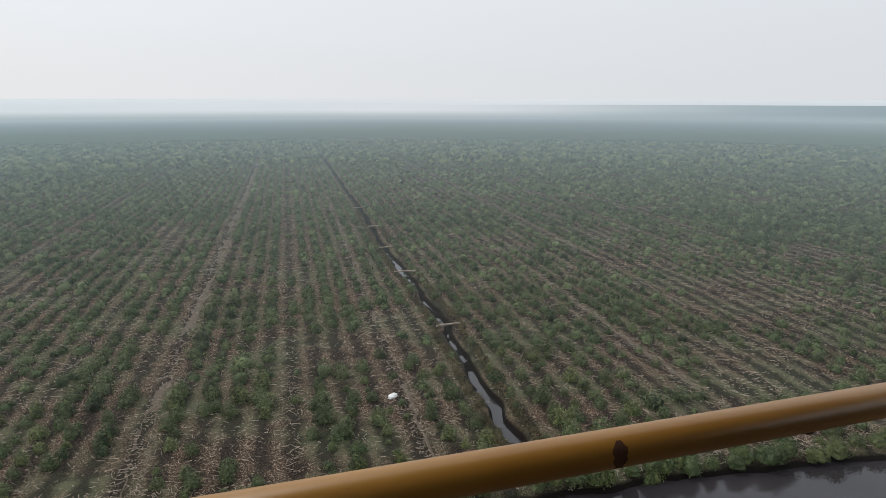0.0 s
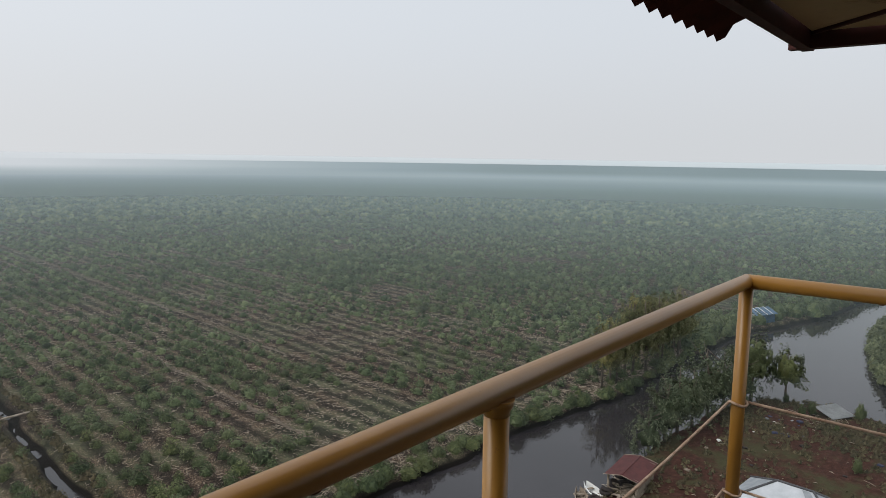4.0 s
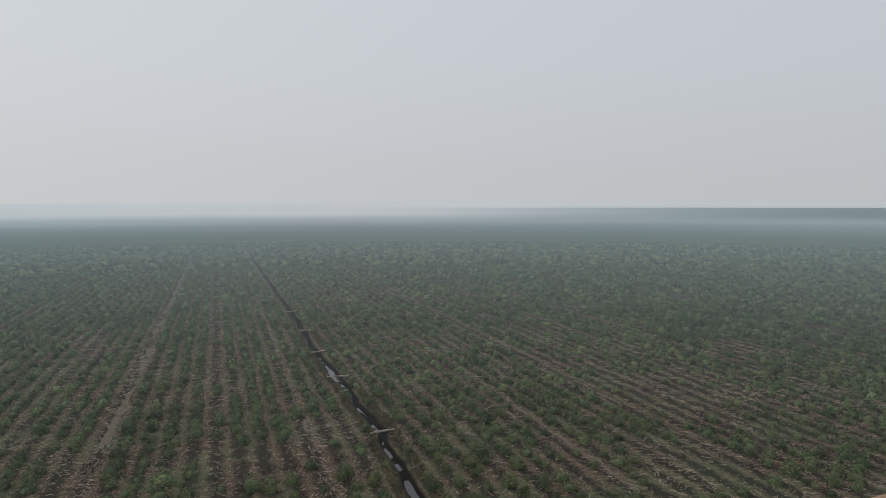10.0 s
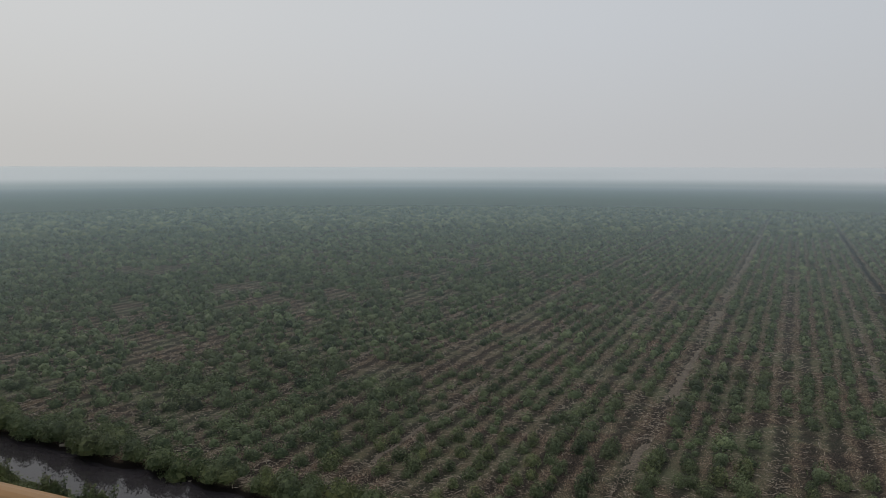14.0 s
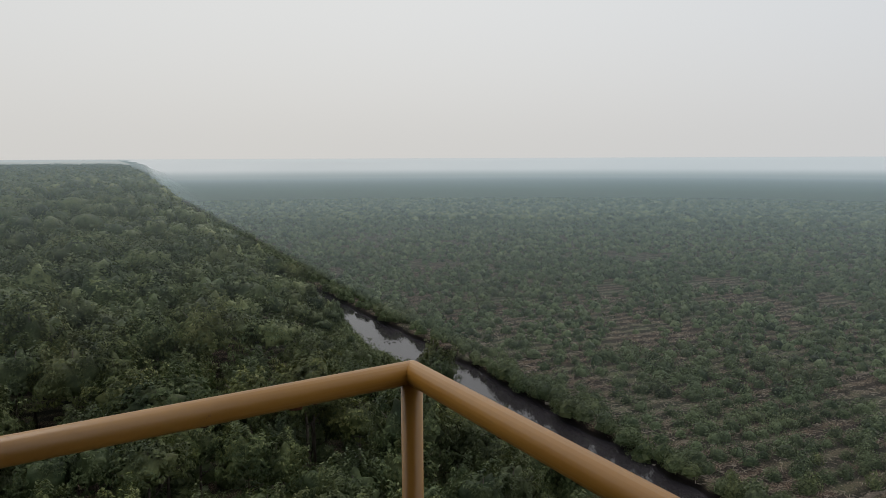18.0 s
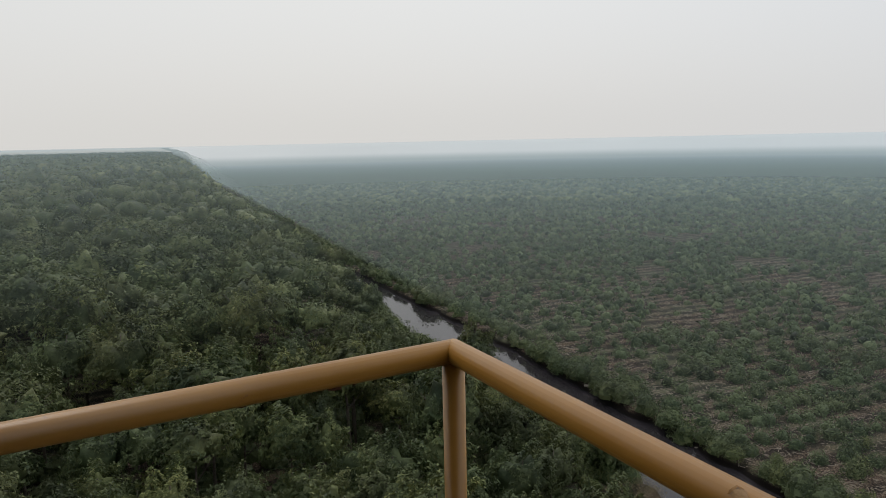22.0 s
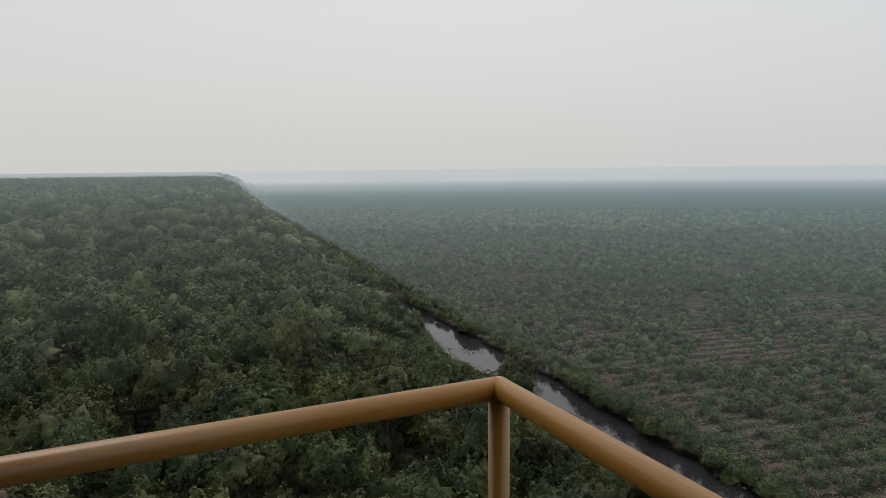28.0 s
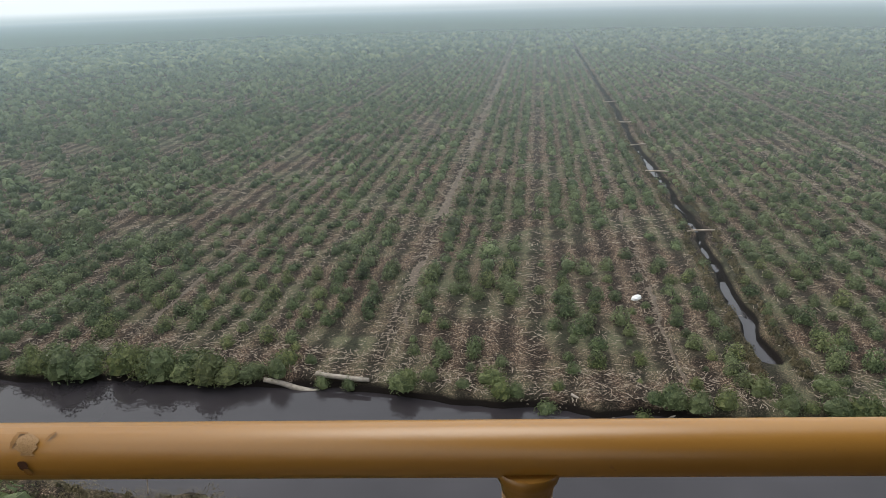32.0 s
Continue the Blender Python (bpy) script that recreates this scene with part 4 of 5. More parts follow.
def east_woods():
    """The wooded bank across the side channel and the dark line of woods on the horizon."""
    rng = np.random.RandomState(41)
    trees = [tree_proto(rng, 10, 10, 0.12, M_EAST, rng.uniform(6.6, 7.6), rng.uniform(1.9, 2.5), 0.8, 18, 0.8) for _ in range(5)]
    bushes = [tree_proto(rng, 14, 12, 0.10, M_EAST, rng.uniform(3.2, 4.2), rng.uniform(1.5, 2.0), 0.4, 15, 0.78) for _ in range(5)]
    pts = []
    for gx in np.arange(52, 170, 2.5):
        for gy in np.arange(-40, 11, 2.5):
            x, y = gx + rng.uniform(-0.8, 0.8), gy + rng.uniform(-0.8, 0.8)
            if wet(x, y) < -0.25 and x > 56 - 0.9 * (2 - y):
                pts.append((x, y))
    p = np.array(pts)
    edge = np.minimum(curve_at(SOUTH_BANK, p[:, 0]) - p[:, 1], channel_distance(p[:, 0], p[:, 1]) - 2.5)
    tall = np.clip(1.2 + 1.05 * edge + rng.normal(0, 0.6, len(p)), 0.8, 15)
    d = np.hypot(p[:, 0], p[:, 1])
    near = (d < 88) & (p[:, 1] > -14)
    for (x, y), h in zip(p[near], tall[near]):
        small = h < 3.9
        plant_tree((bushes if small else trees)[rng.randint(5)], x, y, h / (3.7 if small else 7.1), rng.uniform(0, 360), "leafy green bush at the water's edge" if small else "leafy green tree on the wooded canal bank", "bushes at the water's edge" if small else "trees of the wooded bank", "bush" if small else "tree")
    sel = ~near
    tpl = [crown_cloud(rng, 11, 3, 3, 0.2, 2.0, 0.5, 7.1, 10, 5, 0.5) for _ in range(5)]
    place = np.column_stack([p, np.zeros(len(p))])
    ob = new("far_bank_woods", quad_mesh("far_bank_woods", scatter(tpl, place[sel], rng.uniform(0, 6.28, sel.sum()), tall[sel] / 7.1), M_EAST, True))
    tagged(ob, label="dense green woods along the canal bend", category="forest", kind="stuff")
    n = 9000
    x, y = rng.uniform(48, 130, n), rng.uniform(-25, 12, n)
    sel = (wet(x, y) < 0.1) & (wet(x, y) > -3.0) & (x > 54.5 - 0.9 * (2 - y))
    x, y = x[sel], y[sel]
    tpl2 = [shrub_cloud(rng, 60, 0.11, 0.75, rng.uniform(0.8, 1.2), 9, 3) for _ in range(5)]
    ob = new("bank_thicket", quad_mesh("bank_thicket", scatter(tpl2, np.column_stack([x, y, height(x, y)]), rng.uniform(0, 6.28, len(x)), rng.uniform(0.7, 1.5, len(x))), M_EAST))
    tagged(ob, label="rounded green shrubs overhanging the channel water", category="shrubs", kind="stuff")
    n = 1900
    az = rng.uniform(radians(-118), radians(4), n)
    r = rng.uniform(760, 940, n)
    place = np.column_stack([-r * np.sin(az), r * np.cos(az), np.zeros(n)])
    tpl = [crown_cloud(rng, 5, 1, 1, 1.0, 9.0, 1.0, 10.5, 7, 3, 0.7) for _ in range(4)]
    ob = new("horizon_woods", quad_mesh("horizon_woods", scatter(tpl, place, rng.uniform(0, 6.28, n), rng.uniform(0.74, 1.0, n) * np.clip((radians(-10) - az) / radians(38), 0.02, 1)), M_TREE))
    tagged(ob, label="dark line of woods on the hazy horizon", category="forest", kind="stuff")


east_woods()


def bank_growth():
    """Taller, greener shrubs along both banks of the canal."""
    rng = np.random.RandomState(51)
    protos = [quad_mesh("bank_shrub", shrub_cloud(rng, 430, 0.075, rng.uniform(0.7, 0.95), rng.uniform(0.9, 1.4), 14, 6), M_BANK) for _ in range(6)]
    xs = np.concatenate([np.arange(-48, 66, 0.85), np.arange(-48, 66, 1.5), np.arange(15, 66, 0.9)])
    for k, x in enumerate(xs):
        x = x + rng.uniform(-0.4, 0.4)
        if rng.rand() < (0.22 if x < -14 else 0.46 if x < 15 else 0.42):
            continue
        y = curve_at(NORTH_BANK, x) + (rng.uniform(0.1, 0.7) if k < 134 or k > 210 else rng.uniform(0.9, 2.2))
        s = rng.uniform(0.35, 0.85) * (1.4 if rng.rand() < 0.14 else 1.0) * (1.45 if x < -14 else 1.0)
        ob = new("bank_shrub", protos[rng.randint(6)])
        ob.matrix_world = pose(x, y, float(height(x, y)) - 0.05, 0, 0, rng.uniform(0, 360)) @ Matrix.Scale(s, 4)
        tagged(ob, label="bushy green shrub leaning over the canal bank", category="shrub", group="shrubs along the canal bank")
    far = np.concatenate([rng.uniform(-230, -48, 560), rng.uniform(66, 200, 300)])
    y = curve_at(NORTH_BANK, far) + rng.uniform(0.2, 3.0, len(far))
    place = np.column_stack([far, y, height(far, y)])
    tpl = [shrub_cloud(rng, 75, 0.12, 0.85, 1.3, 10, 4) for _ in range(5)]
    ob = new("bank_thicket", quad_mesh("bank_thicket", scatter(tpl, place, rng.uniform(0, 6.28, len(far)), rng.uniform(0.6, 1.5, len(far)) * np.where(far < 0, 0.62 + 0.5 * np.clip(value_noise(far, 0 * far, 5.0, 52), -0.6, 1), 1.0)), M_BANK))
    tagged(ob, label="green thicket along the far canal bank", category="shrubs", kind="stuff")
    # low weeds on the south bank and the cleared plot
    x = rng.uniform(-22, 56, 10500)
    y = curve_at(SOUTH_BANK, x) - rng.gamma(1.3, 4.6, 10500) - 0.2
    sel = (wet(x, y) < -0.35) & (value_noise(x, y, 3.0, 55) + rng.uniform(-0.4, 0.4, len(x)) > np.where(x < 2, -0.3, 0.05) + 0.35 * np.sin((y - 0.30 * x) * 5.2)) & (y > -12)
    px, py = rng.uniform(28, 57, 6000), rng.uniform(-8, 15.5, 6000)
    more = (wet(px, py) < -0.3) & (value_noise(px, py, 2.4, 57) + 0.4 * value_noise(px, py, 0.9, 58) + 0.03 * (px - 40) > 0.0)
    x, y = np.concatenate([x[sel], px[more]]), np.concatenate([y[sel], py[more]])
    trodden = (x > 29) & (x < 45) & (y > 5.5) & (y < 16.5) & (rng.rand(len(x)) < 0.78)
    x, y = x[~trodden], y[~trodden]
    py = 31 + 80 * rng.rand(1500) ** 1.4
    px = ditch_x(py) + rng.choice([-1, 1], 1500) * rng.uniform(0.8, 1.35, 1500)
    x, y = np.concatenate([x, px]), np.concatenate([y, py])
    place = np.column_stack([x, y, height(x, y)])
    tpl = [shrub_cloud(rng, 12, 0.085, 0.26, 0.34, 4, 1) for _ in range(5)]
    ob = new("weeds", quad_mesh("weeds", scatter(tpl, place, rng.uniform(0, 6.28, len(x)), rng.uniform(0.3, 0.9, len(x))), M_WEED))
    tagged(ob, label="low green weeds on red soil", category="weeds", kind="stuff")


bank_growth()


def sticks():
    """Dry sticks and harvest waste strewn over the field."""
    rng = np.random.RandomState(61)
    n = 230000
    x, y = rng.uniform(-66, 70, n), 24 + 106 * rng.rand(n) ** 1.5
    base = row_base(x, y)
    lane = np.abs(((base + 330) / ROW) % 1 - 0.5)
    w = 0.17 + 0.36 * (lane < 0.27) * (0.5 + 0.7 * value_noise(x, y, 4.0, 62)) + 0.3 * (value_noise(x, y, 6.0, 64) > 0.3)
    for f in FURROWS:
        w = np.maximum(w, (0.85 if f < 30 else 0.4) * (np.abs(base - f) < 0.7))
    for f in FAINT_FURROWS:
        w = np.maximum(w, 0.62 * (np.abs(base - f) < 0.6))
    w = np.maximum(w, 0.9 * ((y - curve_at(NORTH_BANK, x)) < np.where(x < -10, 4.6, 3.2)))
    sel = (rng.rand(n) < w) & (y > curve_at(NORTH_BANK, x) + 0.2) & (np.abs(x - ditch_x(y)) > 0.6)
    x, y = x[sel], y[sel]
    n = len(x)
    z = height(x, y) + 0.03
    a = rng.uniform(0, 6.28, n)
    ln, th = rng.gamma(2.0, 0.042, n) + 0.03, rng.uniform(0.007, 0.018, n)
    d = np.stack([np.cos(a), np.sin(a), rng.normal(0, 0.15, n)], -1) * ln[:, None]
    s = np.stack([-np.sin(a), np.cos(a), 0 * a], -1) * th[:, None]
    u = np.array([0, 0, 1.0])[None] * th[:, None] * 1.4
    c = np.stack([x, y, z], -1)
    f1 = np.stack([c - d - s, c + d - s, c + d + u, c - d + u], 1)
    f2 = np.stack([c - d + u, c + d + u, c + d + s, c - d + s], 1)
    ob = new("dry_sticks", quad_mesh("dry_sticks", np.concatenate([f1, f2]), M_STICK))
    tagged(ob, label="pale dry sticks and harvest waste on soil", category="sticks", kind="stuff")



def windrows():
    """Long low heaps of pale harvest waste between the blocks of rows."""
    rng = np.random.RandomState(63)
    for f in FURROWS:
        ys = np.arange(HEADLAND - 6, 262, 0.55)
        xs = f + SLANT * (ys - HEADLAND)
        sel = (ys > curve_at(NORTH_BANK, xs) + 1.5) & (np.abs(xs - ditch_x(ys)) > 1.3)
        xs, ys = xs[sel], ys[sel]
        w = (0.42 if f == -5.7 else 0.22) * (1 + 0.6 * value_noise(xs, ys, 3.0, 65) + rng.uniform(-0.25, 0.25, len(xs)))
        mid = xs + 0.25 * value_noise(xs, ys, 5.0, 66) + rng.uniform(-0.12, 0.12, len(xs))
        lift = np.where(value_noise(xs, ys, 4.0, 67) > (-0.15 if f == -5.7 else 0.15), 0.7, -0.6) * rng.uniform(0.5, 1.2, len(xs))
        rows = []
        for side, up in ((-1.0, -0.05), (-0.45, 0.07), (0.1, 0.10), (0.5, 0.06), (1.0, -0.05)):
            px = mid + side * w
            rows.append(np.stack([px, ys, height(px, ys) + up * lift + rng.uniform(-0.02, 0.02, len(xs))], -1))
        g = np.stack(rows)
        near = np.diff(ys) < 1.0
        q = np.stack([g[:-1, :-1], g[1:, :-1], g[1:, 1:], g[:-1, 1:]], 2)[:, near].reshape(-1, 4, 3)
        ob = new("windrow", quad_mesh("windrow", q, M_WINDROW, True))
        tagged(ob, label="long low heap of pale harvest waste", category="windrow", kind="stuff")


sticks()
windrows()


# ---- the watchtower ----
HALF, RAIL_Z, FLOOR_Z, PIPE = 2.58, 17.184, 15.98, 0.030


def railing(side, posts, wires, label, drop=0.0):
    """One side of the guard railing: side is the turn about the tower's axis."""
    ob = empty("guard_railing", (0, 0, FLOOR_Z), label, "railing", "railings round the platform", side)
    top = RAIL_Z - FLOOR_Z
    rail = part("top_rail", tube([(-HALF, HALF, top - drop), (0, HALF, top - drop / 2), (HALF, HALF, top)], PIPE, 20), M_YELLOW, ob)
    stands = {}
    for x in posts:
        bm = tube([(x, HALF, 0), (x, HALF, top - PIPE * 0.6 - drop * (1 - x / HALF) / 2)], PIPE * 0.93, 18)
        if abs(x) < HALF:
            tube([(x, HALF, top - PIPE - 0.022), (x, HALF, top - PIPE - 0.010), (x, HALF, top - PIPE - 0.003), (x, HALF, top - PIPE * 0.5)], [PIPE * 0.94, PIPE * 1.0, PIPE * 1.14, PIPE * 1.3], 18, bm)
        stands[x] = part("post", bm, M_YELLOW, ob)
    bm = bmesh.new()
    bmesh.ops.create_uvsphere(bm, u_segments=20, v_segments=12, radius=PIPE * 1.015, matrix=Matrix.Translation((HALF, HALF, top)))
    for f in bm.faces:
        f.smooth = True
    part("elbow", bm, M_YELLOW, ob)
    rng = random.Random(int(side) + 400)
    for k in range(16):
        x, s = rng.uniform(-HALF, HALF), rng.uniform(0.003, 0.008)
        bm = bmesh.new()
        bmesh.ops.create_icosphere(bm, subdivisions=1, radius=1.0, matrix=Matrix.LocRotScale((x, HALF + rng.uniform(-0.008, 0.008), top - drop * (1 - x / HALF) / 2 - PIPE - s * 0.1), None, (s * rng.uniform(1.2, 3.5), s, s * 0.8)))
        part("rust_flake", bm, M_RUST, rail, "flake of rust under the rail")
    for lower in (0.0, 0.40):
        pts = []
        for k in range(33):
            u = k / 32
            pts.append((-HALF + 2 * HALF * u, HALF + 0.034, wires[0] + (wires[1] - wires[0]) * u - lower - 0.012 * math.sin(math.pi * ((u * 3) % 1))))
        part("wire_rope", tube(pts, 0.006, 7), M_ROPE, ob, "rusty wire strung between the posts")
        for x in posts:
            z = wires[0] + (wires[1] - wires[0]) * (x / HALF + 1) / 2 - lower
            ring = [(x + 0.036 * math.cos(w), HALF + 0.036 * math.sin(w), z + 0.006 * math.sin(w * 2 + x)) for w in np.linspace(0, 2 * math.pi, 15)]
            part("wire_tie", tube(ring, 0.006, 6, caps=False), M_ROPE, stands[x])
    return ob


north_rail = railing(0, (-HALF, -1.204, 0.75, HALF), (0.59, 0.68), "yellow painted pipe railing with wire ropes, worn")
railing(90, (-0.75, 0.9, HALF), (0.61, 0.59), "yellow painted pipe railing beside a tied board", 0.070)
railing(-90, (-0.9, 0.75), (0.68, 0.66), "yellow painted pipe railing with sagging wire ropes")
railing(180, (-HALF, -0.8, 0.8, HALF), (0.66, 0.62), "yellow painted pipe railing at the platform's back")



def smudge(x, wide, a0, a1, seed, material, skew=0.0):
    """A thin smear of grime or old glue round part of the north rail."""
    rng = random.Random(seed)
    bm = bmesh.new()
    rows = []
    for i in range(9):
        w = a0 + (a1 - a0) * i / 8
        trim = 0.35 + 0.65 * math.sin(math.pi * (i + 0.6) / 9.2) + rng.uniform(-0.2, 0.2)
        lift = PIPE + 0.0004 + 0.0002 * seed
        rows.append([bm.verts.new((x + skew * (i / 8 - 0.5) + (s * trim + rng.uniform(-0.1, 0.1)) * wide / 2, HALF - lift * math.sin(w), RAIL_Z - FLOOR_Z + lift * math.cos(w))) for s in (-1, -0.3, 0.4, 1)])
    for r, s in zip(rows, rows[1:]):
        for k in range(3):
            bm.faces.new((r[k], r[k + 1], s[k + 1], s[k])).smooth = True
    part("smear", bm, material, north_rail, "faint smear of old glue and grime")


for x, wide, a0, a1, seed, material, skew in ((-0.14, 0.026, 0.7, 2.3, 1, M_RUST, 0.0), (-1.733, 0.026, 0.34, 1.10, 1, M_GLUE, 0.004), (-1.748, 0.005, 0.28, 0.85, 2, M_GRIME, -0.003), (-1.742, 0.013, 0.25, 0.34, 3, M_GRIME, 0.004), (-1.710, 0.005, 0.26, 0.60, 4, M_GRIME, -0.007), (-1.735, 0.010, 1.28, 1.62, 5, M_RUST, 0.002), (-1.731, 0.008, 1.55, 1.85, 6, M_GRIME, 0.003)):
    smudge(x, wide, a0, a1, seed, material, skew)
floor = part("floor", box((-2.68, -2.68, FLOOR_Z - 0.10), (2.68, 2.68, FLOOR_Z), bevel=0.01), M_DECK, None)
tagged(floor, label="grey steel deck of the watchtower platform", category="floor", kind="structure")


def tower_frame():
    ob = empty("steel_tower", (0, 0, 0), "yellow steel lattice tower carrying the platform", "tower")
    for sx in (-1, 1):
        for sy in (-1, 1):
            part("leg", tube([(sx * 2.3, sy * 2.3, -0.1), (sx * 2.1, sy * 2.1, FLOOR_Z - 0.1)], 0.09, 14), M_STEEL, ob)
            part("footing", box((sx * 2.3 - 0.3, sy * 2.3 - 0.3, -0.2), (sx * 2.3 + 0.3, sy * 2.3 + 0.3, 0.12), bevel=0.03), M_DECK, ob)
    for z0 in (0.4, 4.2, 8.0, 11.9):
        z1 = z0 + 3.75
        a, b = 2.3 - 0.2 * z0 / FLOOR_Z, 2.3 - 0.2 * z1 / FLOOR_Z
        for s in (-1, 1):
            part("brace", tube([(-a, s * a, z0), (b, s * b, z1)], 0.035, 8), M_STEEL, ob)
            part("brace", tube([(a, s * a, z0), (-b, s * b, z1)], 0.035, 8), M_STEEL, ob)
            part("brace", tube([(s * a, -a, z0), (s * b, b, z1)], 0.035, 8), M_STEEL, ob)
            part("brace", tube([(s * a, a, z0), (s * b, -b, z1)], 0.035, 8), M_STEEL, ob)
            part("tie_beam", tube([(-b, s * b, z1), (b, s * b, z1)], 0.04, 8), M_STEEL, ob)
            part("tie_beam", tube([(s * b, -b, z1), (s * b, b, z1)], 0.04, 8), M_STEEL, ob)


tower_frame()
# Unseen cabin added under the roof; its walls are dark to shade the rails.
CAB, EAVE = 1.25, 18.10
for k, (lo, hi) in enumerate((((-CAB, CAB - 0.06), (CAB, CAB)), ((-CAB, -CAB), (CAB, -CAB + 0.06)), ((-CAB, -CAB + 0.063), (-CAB + 0.06, CAB - 0.063)), ((CAB - 0.06, -CAB + 0.063), (CAB, CAB - 0.063)))):
    wall = part("wall_" + ("north", "south", "west", "east")[k], box((*lo, FLOOR_Z + 0.004), (*hi, EAVE + 0.06)), M_UNSEEN_CABIN, None)
    tagged(wall, label="plain unseen cabin wall, dark to shade the railing", category="wall", kind="structure")


def corrugated(x0, x1, y_low, z_low, y_top, z_top, pitch=0.1, amp=0.014, thick=0.004):
    """A ribbed roof sheet, cut off along both hips; ribs run from eave to ridge."""
    bm = bmesh.new()
    n = int((x1 - x0) / pitch * 2)
    cols = []
    for k in range(n + 1):
        x = x0 + (x1 - x0) * k / n
        up = amp if k % 2 else -amp
        f = min(1.0, (min(x - x0, x1 - x) + 0.03) / (y_low - y_top + 1e-6))
        yt, zt = y_low + (y_top - y_low) * f, z_low + (z_top - z_low) * f
        cols.append([bm.verts.new((x, y_low, z_low + up)), bm.verts.new((x, yt, zt + up)), bm.verts.new((x, y_low, z_low + up - thick)), bm.verts.new((x, yt, zt + up - thick))])
    for a, b in zip(cols, cols[1:]):
        bm.faces.new((a[0], b[0], b[1], a[1]))
        bm.faces.new((a[3], b[3], b[2], a[2]))
        bm.faces.new((a[2], b[2], b[0], a[0]))
    bmesh.ops.recalc_face_normals(bm, faces=bm.faces)
    return bm


def sag(bm, boards=True):
    """The roof's north-west corner is drawn in a little; the boarding ends short of the sheets on the north side."""
    for v in bm.verts:
        w = max(0.0, -v.co.x / 2.58) * max(0.0, v.co.y / 2.58)
        v.co.y -= 0.105 * max(0.0, (v.co.y - 1.07) / 1.475) if boards else 0.15 * w
        if boards and v.co.x < -2.2:
            v.co.x += 0.2 * (1 - float(ease(v.co.y, 1.8, 2.4)))
        v.co.z += 0.037 * w
    return bm


def roof():
    ob = empty("tower_roof", (0, 0, EAVE), "low hipped roof with red ribbed sheets", "roof")
    for turn in (0, 90, 180, 270):
        m = pose(0, 0, 0, 0, 0, turn)
        bm = corrugated(-2.16, 2.16, {0: 2.63, 90: 2.42, 180: 2.63, 270: 2.545}[turn], 0.016, 0.45, 0.92)
        bm.transform(m)
        part("ribbed_sheet", sag(bm, False), M_SHEET, ob)
        bm = box((-2.58, 2.50, 0.0), (2.58, 2.545, 0.12))
        bm.transform(m)
        part("fascia", sag(bm), M_FASCIA, ob, "dark red fascia board")
        bm = slab([(-2.49, 2.49, 0.07), (2.49, 2.49, 0.07), (1.06, 1.06, 0.07), (-1.06, 1.06, 0.07)], 0.012)
        bm.transform(m)
        part("soffit_panel", sag(bm), M_SOFFIT, ob, "stained cream plywood soffit")
        bm = box((-0.02, 1.07, 0.044), (0.02, 2.49, 0.058))
        bm.transform(m)
        part("batten", sag(bm), M_FASCIA, ob)
        bm = tube([(2.49, 2.49, 0.056), (1.07, 1.07, 0.056)], 0.011, 6)
        bm.transform(m)
        part("joint_strip", sag(bm), M_FASCIA, ob)
        bm = tube([(2.54, 2.54, 0.09), (0.42, 0.42, 0.98)], 0.05, 8)
        bm.transform(m)
        part("hip_cap", sag(bm), M_FASCIA, ob)
    part("ridge_cap", box((-0.5, -0.5, 0.90), (0.5, 0.5, 1.0), bevel=0.03), M_SHEET, ob)


roof()


def hung_board():
    ob = empty("notice_board", (-HALF, 0.866, 16.466), "stained white board tied below the yellow railing", "board")
    part("panel", box((-0.012, -0.60, 0.0), (0.012, 0.595, 0.65), bevel=0.004), M_BOARD, ob)
    part("edge_strip", box((-0.02, 0.597, 0.0), (0.02, 0.622, 0.66), bevel=0.003), M_BOARD, ob)
    ring = [(0.040 * math.cos(w), 0.585, 0.69 + 0.040 * math.sin(w)) for w in np.linspace(0, 2 * math.pi, 17)]
    tie = part("rubber_tie", tube(ring, 0.0045, 7, caps=False), M_BLACK, ob, "black rubber tie with a knot")
    bm = bmesh.new()
    bmesh.ops.create_icosphere(bm, subdivisions=3, radius=0.013, matrix=Matrix.LocRotScale((0.046, 0.583, 0.685), None, (0.8, 1.0, 1.25)))
    part("knot", bm, M_BLACK, tie)
    part("tail", tube([(0.045, 0.583, 0.672), (0.04, 0.585, 0.648), (0.03, 0.60, 0.640), (0.02, 0.602, 0.610)], 0.006, 6), M_BLACK, tie)


hung_board()


